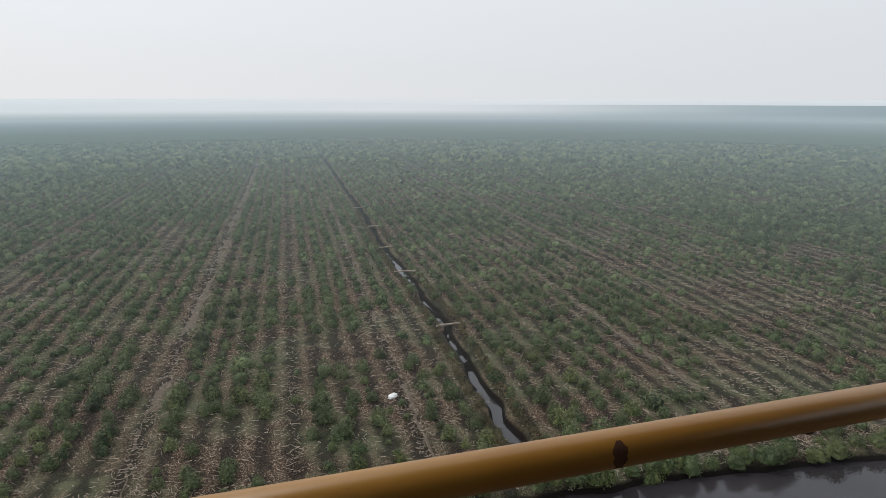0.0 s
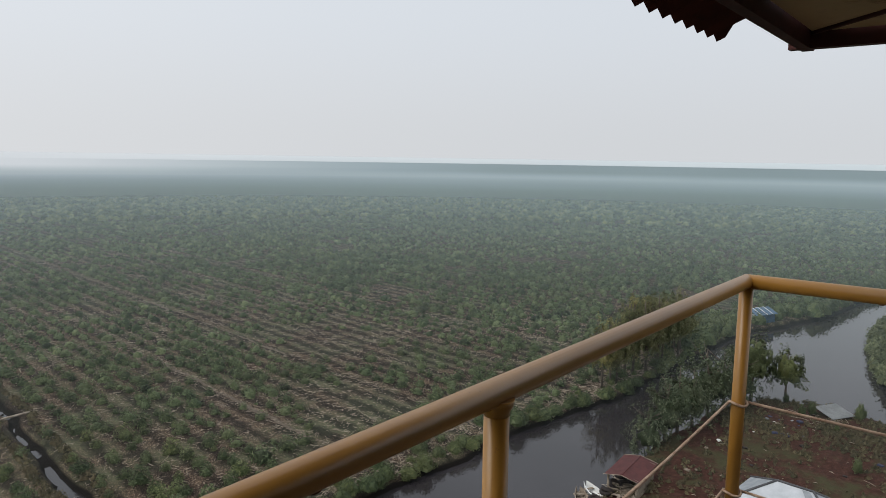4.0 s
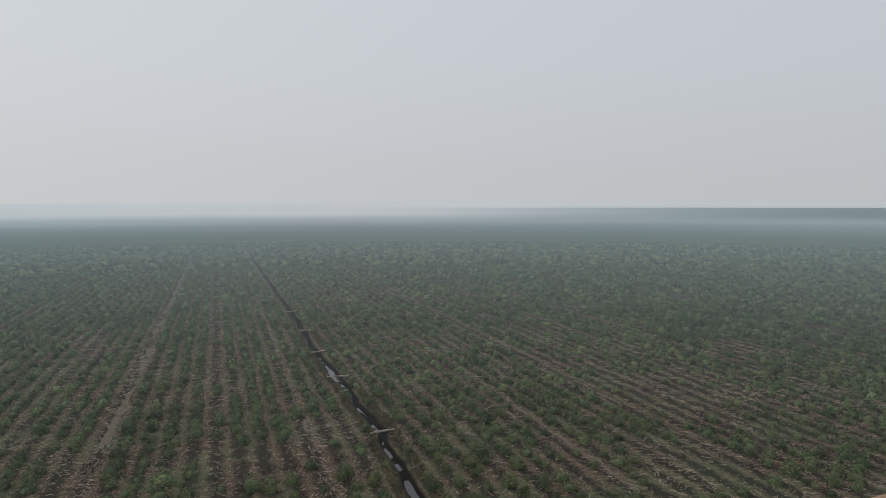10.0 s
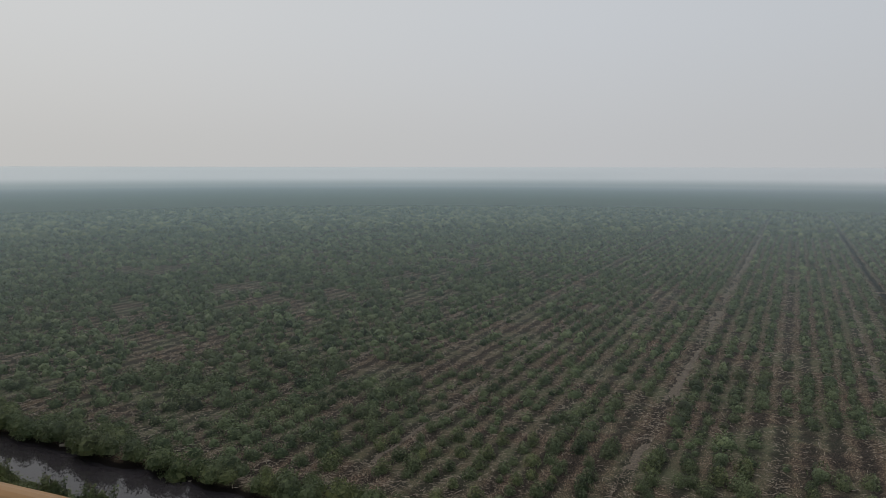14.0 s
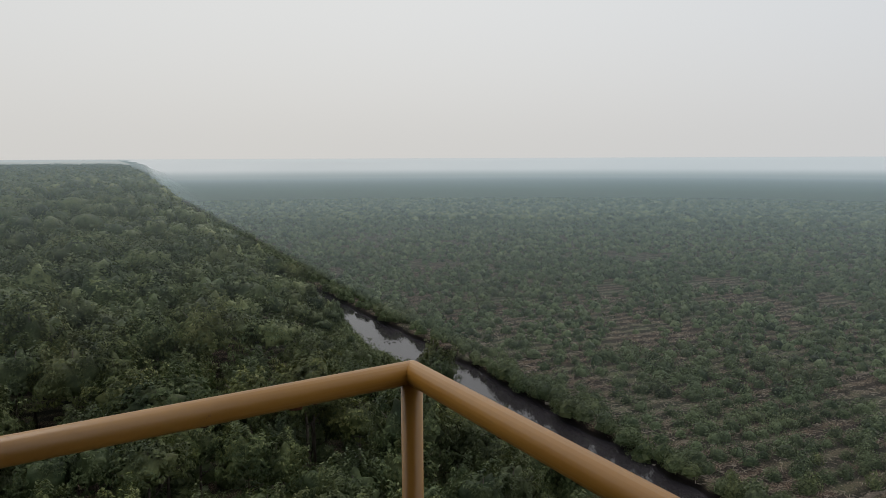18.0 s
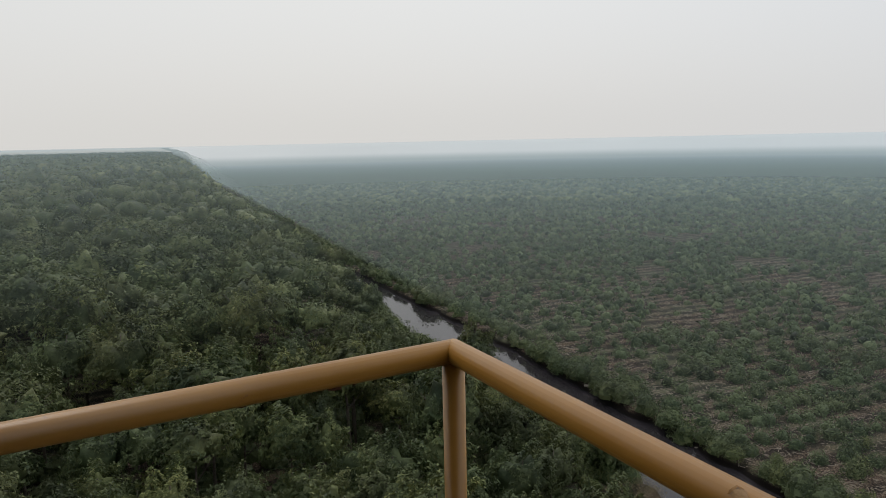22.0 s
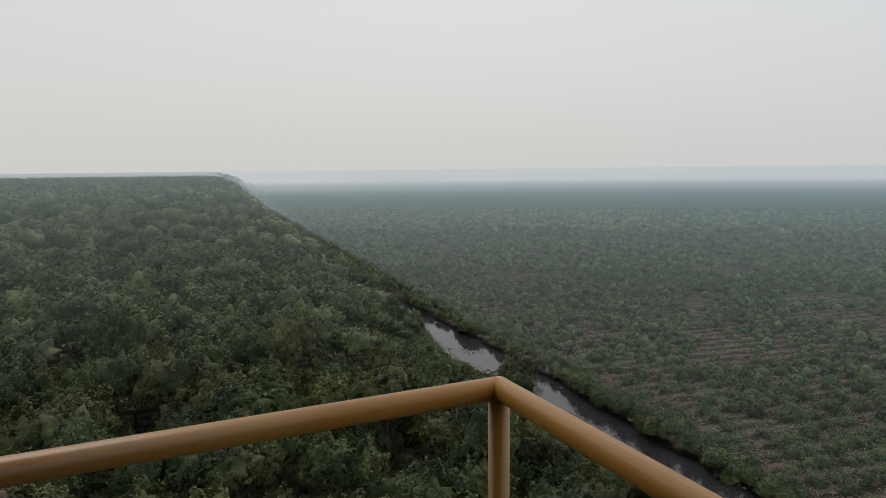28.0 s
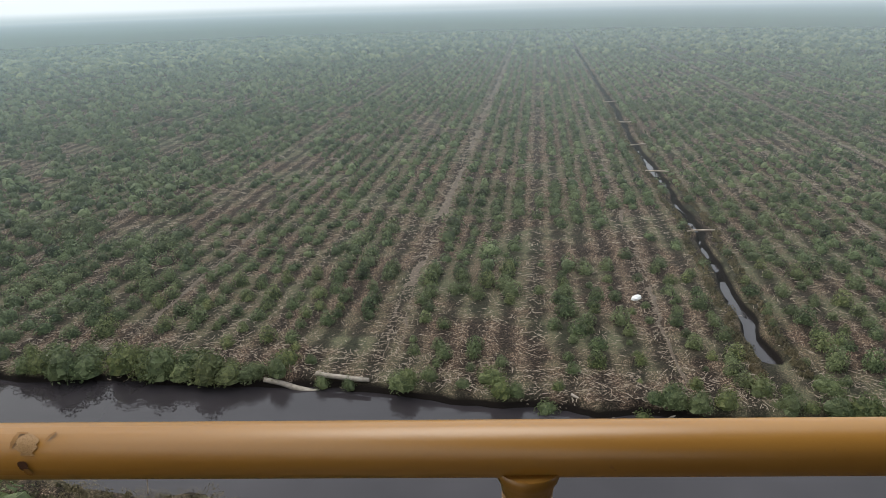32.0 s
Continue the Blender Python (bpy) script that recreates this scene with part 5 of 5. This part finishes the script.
# ---- the plot beside the canal ----
def gazebo():
    ob = empty("gazebo", (32.9, 7.9, 0.0), "open shelter with a patched grey hipped roof", "shelter", turn=-6)
    a, b, e, r = 1.6, 2.35, 2.2, 3.25
    c = [(-a, -b, e), (a, -b, e), (a, b, e), (-a, b, e)]
    t0, t1 = (-0.1, -0.7, r), (-0.1, 0.7, r)
    # The slope towards the tower is paler zinc, the other three darker.
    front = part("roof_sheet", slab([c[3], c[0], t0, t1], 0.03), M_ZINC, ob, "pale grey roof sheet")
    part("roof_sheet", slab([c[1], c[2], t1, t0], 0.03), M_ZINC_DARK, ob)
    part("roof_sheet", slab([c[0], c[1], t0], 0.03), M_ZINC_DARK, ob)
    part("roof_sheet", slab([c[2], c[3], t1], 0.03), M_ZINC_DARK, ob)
    for p, q in ((c[0], t0), (c[1], t0), (c[2], t1), (c[3], t1), (t0, t1)):
        part("hip_cap", tube([(p[0], p[1], p[2] + 0.01), (q[0], q[1], q[2] + 0.01)], 0.055, 6), M_TAR, ob, "dark tarred strip along the hip")
    face = lambda f, y: (-0.1 - 1.65 * f, y, r - 1.1 * f + 0.025)
    part("patch", slab([face(0.45, -0.7), face(0.95, -1.0), face(0.95, 0.5), face(0.45, 0.4)], 0.012), M_ZINC_DARK, front, "darker repair sheet")
    part("patch", slab([face(0.05, -0.6), face(0.9, -1.95), face(0.9, -1.4), face(0.05, -0.3)], 0.012), M_ZINC_DARK, front, "darker repair sheet")
    part("eave_board", box((-1.62, -2.36, e - 0.12), (-1.59, 2.36, e - 0.035)), M_TAR, ob)
    part("eave_board", box((-1.58, -2.38, e - 0.12), (1.6, -2.355, e - 0.035)), M_TAR, ob)
    for sx in (-1, 1):
        for sy in (-1, 1):
            part("post", tube([(sx * 1.5, sy * 2.2, -0.05), (sx * 1.5, sy * 2.2, e + 0.1)], 0.05, 8), M_WOOD, ob)
    part("bench_seat", box((-1.0, -1.4, 0.4), (-0.6, 1.4, 0.45), bevel=0.01), M_WOOD, ob)
    part("bench_leg", box((-0.9, -1.2, 0.0), (-0.7, -1.1, 0.4)), M_WOOD, ob)
    part("bench_leg", box((-0.9, 1.1, 0.0), (-0.7, 1.2, 0.4)), M_WOOD, ob)
    ob.matrix_world = ob.matrix_world @ Matrix.Diagonal((1.08, 1.1, 1.0, 1))


gazebo()


def lean_to():
    ob = empty("lean_to", (29.2, 8.0, 0.0), "low lean-to with rusty and grey roof sheets", "shelter", turn=-6)
    part("roof_sheet", slab([(-1.1, -1.3, 1.55), (0.75, -1.3, 1.95), (0.75, 0.1, 1.95), (-1.1, 0.1, 1.55)], 0.025), M_ZINC, ob)
    part("roof_sheet", slab([(-1.0, 0.13, 1.57), (0.8, 0.13, 1.97), (0.8, 1.5, 1.97), (-1.0, 1.5, 1.57)], 0.025), M_REDROOF, ob, "rusty red roof sheet")
    for x, y, h in ((-1.0, -1.2, 1.55), (0.65, -1.2, 1.9), (-0.95, 1.4, 1.55), (0.7, 1.4, 1.92)):
        part("post", tube([(x, y, -0.05), (x, y, h)], 0.04, 7), M_WOOD, ob)


lean_to()


def scaled(ob, k):
    ob.matrix_world = ob.matrix_world @ Matrix.Scale(k, 4)


def red_hut():
    ob = empty("landing_hut", (34.3, 16.2, 0.0), "small landing hut with a rusty red roof", "hut", turn=4)
    part("roof_sheet", slab([(-1.05, -0.62, 1.55), (1.05, -0.62, 1.55), (1.05, 0.05, 1.88), (-1.05, 0.05, 1.88)], 0.025), M_REDROOF, ob)
    part("roof_sheet", slab([(-1.05, 0.05, 1.88), (1.05, 0.05, 1.88), (1.05, 0.70, 1.6), (-1.05, 0.70, 1.6)], 0.025), M_REDROOF, ob)
    part("ridge_cap", tube([(-1.07, 0.05, 1.885), (1.07, 0.05, 1.885)], 0.035, 6), M_REDROOF, ob)
    for x in (-0.9, 0.9):
        for y in (-0.5, 0.58):
            part("post", tube([(x, y, -0.9), (x, y, 1.6)], 0.045, 7), M_WOOD, ob)
        part("rafter", tube([(x, -0.6, 1.54), (x, 0.05, 1.85), (x, 0.68, 1.58)], 0.025, 6), M_WOOD, ob)
    for k in range(9):
        part("plank", box((-0.98 + k * 0.22, -0.6, 0.12), (-0.79 + k * 0.22, 0.65, 0.155)), M_WOOD, ob)
    for x in (-1.06, 1.06):
        part("bargeboard", tube([(x, -0.64, 1.56), (x, 0.05, 1.90), (x, 0.72, 1.61)], 0.022, 6), M_WOOD, ob, "pale board along the gable")
    part("back_wall", box((-0.95, -0.52, 0.16), (0.95, -0.49, 0.9)), M_WOOD, ob)
    ob.matrix_world = ob.matrix_world @ Matrix.Diagonal((1.45, 1.45, 0.64, 1))


red_hut()


def boat(place, turn, length, material, label):
    ob = empty("rowing_boat", place, label, "boat", "boats at the landing", turn)
    rings = []
    bm = bmesh.new()
    n = 11
    for k in range(n):
        t = k / (n - 1)
        w = 0.42 * math.sin(math.pi * (0.10 + 0.86 * t)) ** 0.7
        x = (t - 0.5) * length
        rise = 0.16 * (2 * t - 1) ** 2
        outer = [(x, -w, 0.32 + rise), (x, -w * 0.75, 0.06 + rise * 0.6), (x, 0, 0.0 + rise * 0.7), (x, w * 0.75, 0.06 + rise * 0.6), (x, w, 0.32 + rise)]
        inner = [(a, b * 0.88, c + 0.035) for a, b, c in outer]
        rings.append(([bm.verts.new(p) for p in outer], [bm.verts.new(p) for p in inner]))
    for (o0, i0), (o1, i1) in zip(rings, rings[1:]):
        for j in range(4):
            bm.faces.new((o0[j], o0[j + 1], o1[j + 1], o1[j]))
            bm.faces.new((i0[j + 1], i0[j], i1[j], i1[j + 1]))
        bm.faces.new((o0[0], o1[0], i1[0], i0[0]))
        bm.faces.new((o1[4], o0[4], i0[4], i1[4]))
    for o, i in (rings[0], rings[-1]):
        for j in range(4):
            bm.faces.new((o[j], i[j], i[j + 1], o[j + 1]))
    bmesh.ops.recalc_face_normals(bm, faces=bm.faces)
    hull = part("hull", bm, material, ob)
    for x in (-0.25, 0.3):
        part("thwart", box((x * length - 0.09, -0.36, 0.24), (x * length + 0.09, 0.36, 0.27)), M_WOOD, hull)
    return ob


boat((32.9, 17.55, WATER_Z - 0.08), 62, 2.2, M_WHITE, "small white rowing boat moored at the bank")
boat((31.7, 17.75, WATER_Z - 0.06), 40, 2.4, M_WOOD, "weathered wooden rowing boat moored at the bank")


def landing_planks():
    rng = random.Random(5)
    for k in range(16):
        x, y = 30.0 + rng.uniform(0, 5.5), 16.3 + rng.uniform(-0.6, 0.5)
        ob = part("plank", box((-0.55, -0.09, 0.0), (0.55, 0.09, 0.03), bevel=0.006), M_WOOD, None)
        ob.matrix_world = pose(x, y, float(height(x, y)) + 0.04 + 0.012 * k, 0, 0, rng.uniform(0, 180))
        tagged(ob, label="loose grey plank lying at the landing", category="plank", group="loose planks at the landing")


landing_planks()


def landing_clutter():
    """Old tyres and dark junk along the landing."""
    rng = random.Random(15)
    for k in range(9):
        x, y = 30.2 + 0.55 * k + rng.uniform(-0.2, 0.2), 16.9 + rng.uniform(-0.35, 0.25)
        bm = bmesh.new()
        big, small = rng.uniform(0.26, 0.34), 0.10
        ring = [[bm.verts.new(((big + small * math.cos(b)) * math.cos(a), (big + small * math.cos(b)) * math.sin(a), small * math.sin(b))) for b in np.linspace(0, 2 * math.pi, 9)[:-1]] for a in np.linspace(0, 2 * math.pi, 19)[:-1]]
        for i in range(18):
            for j in range(8):
                bm.faces.new((ring[i][j], ring[(i + 1) % 18][j], ring[(i + 1) % 18][(j + 1) % 8], ring[i][(j + 1) % 8]))
        bmesh.ops.recalc_face_normals(bm, faces=bm.faces)
        ob = part("old_tyre", bm, M_BLACK, None)
        ob.matrix_world = pose(x, y, max(float(height(x, y)), WATER_Z) + 0.12, rng.uniform(-25, 25), rng.uniform(-25, 25), 0)
        tagged(ob, label="old black tyre lying at the landing", category="tyre", group="tyres at the landing")


landing_clutter()


def blue_hut():
    ob = empty("blue_hut", (81.3, 22.0, -0.35), "fishing hut on stilts under a blue tarpaulin", "hut", turn=-25)
    part("roof", slab([(-1.7, -1.2, 1.75), (1.7, -1.2, 1.75), (1.7, 0.1, 2.45), (-1.7, 0.1, 2.45)], 0.04), M_BLUE, ob, "blue tarpaulin roof")
    part("roof", slab([(-1.7, 0.1, 2.45), (1.7, 0.1, 2.45), (1.7, 1.3, 1.8), (-1.7, 1.3, 1.8)], 0.04), M_BLUE, ob)
    for x in (-0.9, 0.0, 0.9):
        part("roof_batten", tube([(x, -1.22, 1.77), (x, 0.1, 2.475), (x, 1.3, 1.83)], 0.045, 6), M_WHITE, ob)
    part("wall", box((-1.5, -1.0, 0.35), (1.5, -0.94, 1.8)), M_BLUE, ob)
    part("wall", box((-1.5, 1.0, 0.35), (1.5, 1.06, 1.8)), M_WOOD, ob)
    part("wall", box((-1.5, -0.935, 0.35), (-1.44, 0.995, 1.8)), M_WHITE, ob)
    part("wall", box((1.44, -0.935, 0.35), (1.5, 0.995, 1.8)), M_WOOD, ob)
    part("deck", box((-1.7, -1.25, 0.25), (1.7, 1.25, 0.345)), M_WOOD, ob)
    for x in (-1.6, 0, 1.6):
        for y in (-1.1, 1.1):
            part("stilt", tube([(x, y, -1.3), (x, y, 0.3)], 0.07, 7), M_WOOD, ob)
    ob.matrix_world = ob.matrix_world @ Matrix.Diagonal((0.98, 1.0, 0.80, 1))


blue_hut()


def barrel():
    ob = empty("water_barrel", (36.2, 5.0, 0.0), "red-orange plastic water barrel on bare soil", "barrel")
    drum = part("drum", tube([(0, 0, 0), (0, 0, 0.04), (0, 0, 0.42), (0, 0, 0.78), (0, 0, 0.84)], [0.27, 0.31, 0.335, 0.31, 0.25], 20), M_ORANGE, ob)
    part("lid", tube([(0, 0, 0.845), (0, 0, 0.90)], [0.17, 0.16], 16), M_ORANGE, drum)
    for z in (0.25, 0.58):
        part("hoop", tube([(0.335 * math.cos(w), 0.335 * math.sin(w), z) for w in np.linspace(0, 2 * math.pi, 21)], 0.014, 6, caps=False), M_ORANGE, drum)
    scaled(ob, 1.05)


barrel()


def ladder_stand():
    ob = empty("wooden_stand", (37.9, 3.9, 0.0), "small pale wooden stand on bare soil", "stand", turn=20)
    for x in (-0.2, 0.2):
        for y in (-0.22, 0.22):
            part("leg", box((x - 0.025, y - 0.025, -0.03), (x + 0.025, y + 0.025, 0.75)), M_WOOD, ob)
    for z in (0.2, 0.45):
        part("rung", box((-0.21, -0.24, z), (0.21, -0.2, z + 0.04)), M_WOOD, ob)
    part("top", box((-0.27, -0.28, 0.752), (0.27, 0.28, 0.79), bevel=0.006), M_WOOD, ob)
    scaled(ob, 1.05)


ladder_stand()


def fallen_sheet():
    ob = empty("fallen_roof", (53.8, 9.7, 0.0), "collapsed grey roof sheet on a timber frame", "roof sheet", turn=-35)
    part("sheet", slab([(-0.9, -0.8, 0.30), (0.9, -0.8, 0.42), (0.9, 0.8, 0.95), (-0.9, 0.8, 0.85)], 0.03), M_DULL, ob)
    for x in (-0.8, 0.8):
        part("post", tube([(x, 0.7, -0.1), (x, 0.7, 0.86)], 0.04, 6), M_WOOD, ob)
        part("post", tube([(x, -0.7, -0.1), (x, -0.7, 0.33)], 0.04, 6), M_WOOD, ob)
    ob.matrix_world = ob.matrix_world @ Matrix.Diagonal((1.1, 1.1, 0.6, 1))


fallen_sheet()


def plot_trees():
    rng = np.random.RandomState(71)
    wisp = [tree_proto(rng, 11, 11, 0.10, M_WILLOW, 4.8, 2.2, 0.2, 14, 0.48) for _ in range(4)]
    slim = [tree_proto(rng, 11, 13, 0.095, M_OLIVE, 5.6, 1.5, 1.0, 12, 0.36) for _ in range(4)]
    lone = tree_proto(rng, 12, 14, 0.10, M_BANK, 4.7, 1.6, 1.2, 15, 0.66)
    dark = tree_proto(rng, 7, 12, 0.09, M_BANK, 4.5, 1.5, 0.3, 18)
    for x, y, s in ((40.0, 17.6, 0.7), (41.3, 17.1, 0.85), (43.2, 17.0, 1.0), (45.4, 16.8, 0.95), (47.6, 16.5, 1.05), (49.8, 16.1, 0.95), (51.6, 15.4, 0.8)):
        plant_tree(wisp[rng.randint(4)], x, y, s * 1.12, rng.uniform(0, 360), "pale-leaved tree overhanging the canal from the bank", "pale-leaved trees on the bank")
    for k in range(17):
        x = 48.5 + 1.0 * k + rng.uniform(-0.5, 0.5)
        y = float(curve_at(NORTH_BANK, x)) + rng.uniform(0.5, 2.6)
        plant_tree(slim[rng.randint(4)], x, y, rng.uniform(0.85, 1.1) + 0.30 * math.sin(math.pi * k / 16), rng.uniform(0, 360), "slender olive-green tree with thin trunks on the canal bank", "slender trees across the canal")
    plant_tree(lone, 52.7, 15.0, 1.25, 200, "leafy green tree at the tip of the cleared plot", "")
    plant_tree(lone, 54.6, 13.1, 1.0, 40, "small open-crowned green tree standing alone by water", "")
    plant_tree(dark, 54.5, 13.0, 0.2, 10, "low bush at the foot of a small tree", "bushes on the plot", "bush")
    for x, y, s in ((44.3, 6.9, 0.26), (52.6, 5.4, 0.42), (53.6, 8.1, 0.34), (46.8, 2.2, 0.5), (48.4, 2.6, 0.55), (50.2, 4.0, 0.42), (44.2, 0.4, 0.55), (42.0, -1.4, 0.5), (45.2, 1.2, 0.6), (53.9, 3.4, 0.3), (51.8, 1.9, 0.35), (49.9, 0.3, 0.4), (47.6, -0.6, 0.4), (55.6, 5.6, 0.22), (50.6, 9.0, 0.14), (47.5, 5.2, 0.16), (52.6, 10.9, 0.28), (51.9, 11.4, 0.24), (30.8, 6.9, 0.34), (31.2, 8.0, 0.26), (29.0, 14.2, 0.22), (30.5, 13.6, 0.2)):
        plant_tree(dark, x, y, s, rng.uniform(0, 360), "low green bush on the plot", "bushes on the plot", "bush")


plot_trees()


def plot_clutter():
    rng = random.Random(8)
    mats = [M_WHITE, M_RAG, M_WOOD, M_ZINC_DARK, M_BLACK, M_RAG]
    for k in range(40):
        if k < 22:
            x, y = 48.5 + rng.gauss(0, 1.3), 11.6 + rng.gauss(0, 1.0)
        else:
            x, y = rng.uniform(30, 52), rng.uniform(3, 15)
        s = rng.uniform(0.06, 0.2)
        bm = box((-s, -s * 0.7, 0), (s, s * 0.7, s * rng.uniform(0.3, 0.9)), bevel=s * 0.15)
        ob = part("rubbish_piece", bm, mats[rng.randrange(6)], None)
        ob.matrix_world = pose(x, y, float(height(x, y)) - 0.01, 0, 0, rng.uniform(0, 180))
        tagged(ob, label="small piece of household rubbish on soil", category="rubbish", group="rubbish on the plot")


plot_clutter()


def plot_debris():
    """Broken branches, driftwood and bleached sticks round the landing and over the plot."""
    rng = np.random.RandomState(83)
    bm = bmesh.new()
    spots = [(rng.uniform(29, 36), 16.9 + rng.normal(0, 0.5)) for _ in range(170)] + [(rng.normal(52.2, 0.9), rng.normal(10.3, 0.7)) for _ in range(60)] + [(rng.uniform(30, 53), rng.uniform(0, 15)) for _ in range(45)]
    for x, y in spots:
        z = max(float(height(x, y)), WATER_Z) + 0.03
        a, ln = rng.uniform(0, 6.28), rng.gamma(2.0, 0.09) + 0.06
        d = Vector((math.cos(a) * ln, math.sin(a) * ln, rng.uniform(-0.05, 0.25) * ln))
        p = Vector((x, y, z))
        tube([p - d, p + Vector((0, 0, 0.03)), p + d], [0.012, 0.022, 0.010], 5, bm)
    me = bpy.data.meshes.new("driftwood")
    bm.to_mesh(me)
    bm.free()
    me.materials.append(M_STICK)
    tagged(new("driftwood", me), label="bleached branches and driftwood strewn on soil", category="driftwood", kind="stuff")


plot_debris()


# ---- things on the field and the bank ----
def log(p, q, r, label, group="logs on the canal bank", material=None):
    rng = random.Random(int(abs(p[0] * 100 + p[1] * 10)))
    pts = [Vector(p).lerp(Vector(q), t) + Vector((rng.uniform(-r, r) * 0.5, rng.uniform(-r, r) * 0.5, rng.uniform(-r, r) * 0.3)) for t in (0, 0.25, 0.5, 0.75, 1)]
    ob = part("log", tube(pts, [r * rng.uniform(0.7, 1.1) for _ in pts], 8), material or M_LOG, None)
    return tagged(ob, label=label, category="log", group=group)


for x, y, a, ln, r in ((-9.6, 31.3, -8, 3.2, 0.15), (-7.4, 31.4, -14, 2.8, 0.12), (4.4, 29.1, -28, 2.1, 0.07), (-38.4, 33.8, 25, 2.6, 0.11), (-36.6, 33.4, -20, 2.0, 0.1), (-28.0, 32.9, 12, 2.2, 0.1), (-22.4, 33.2, -30, 2.2, 0.08), (21.6, 27.6, 30, 1.4, 0.07), (30.2, 26.4, 40, 1.7, 0.07), (8.6, 28.9, 20, 1.9, 0.07)):
    c, s = math.cos(radians(a)) * ln / 2, math.sin(radians(a)) * ln / 2
    z = float(height(x, y))
    log((x - c, y - s, float(height(x - c, y - s)) + r * 0.8), (x + c, y + s, float(height(x + c, y + s)) + r * 0.8), r, "bleached fallen log on the canal bank")
for y, a in ((52.0, 5), (70.0, -20), (82.5, 10), (97.0, -10), (115.0, 8)):
    x = float(ditch_x(np.array(y)))
    log((x - 1.1, y - 0.15 * a / 10, 0.10), (x + 1.1, y + 0.15 * a / 10, 0.12), 0.085, "bleached plank lying across the drainage ditch", "planks over the ditch", M_STICK)

stake = log((-13.8, 23.7, -0.9), (-13.65, 23.85, 0.75), 0.028, "pale stake standing in the canal", "", M_STICK)


def white_bag():
    bm = bmesh.new()
    bmesh.ops.create_icosphere(bm, subdivisions=3, radius=1.0)
    for v in bm.verts:
        k = 1 + 0.25 * noise.noise(v.co * 2.1)
        v.co = Vector((v.co.x * 0.36 * k, v.co.y * 0.21 * k, max(-0.5, v.co.z) * 0.17 * k))
    ob = part("white_sack", bm, M_WHITE, None)
    ob.matrix_world = pose(8.9, 40.1, float(height(8.9, 40.1)) + 0.05, 0, 0, 35)
    tagged(ob, label="crumpled white plastic sack in a furrow", category="sack")


white_bag()
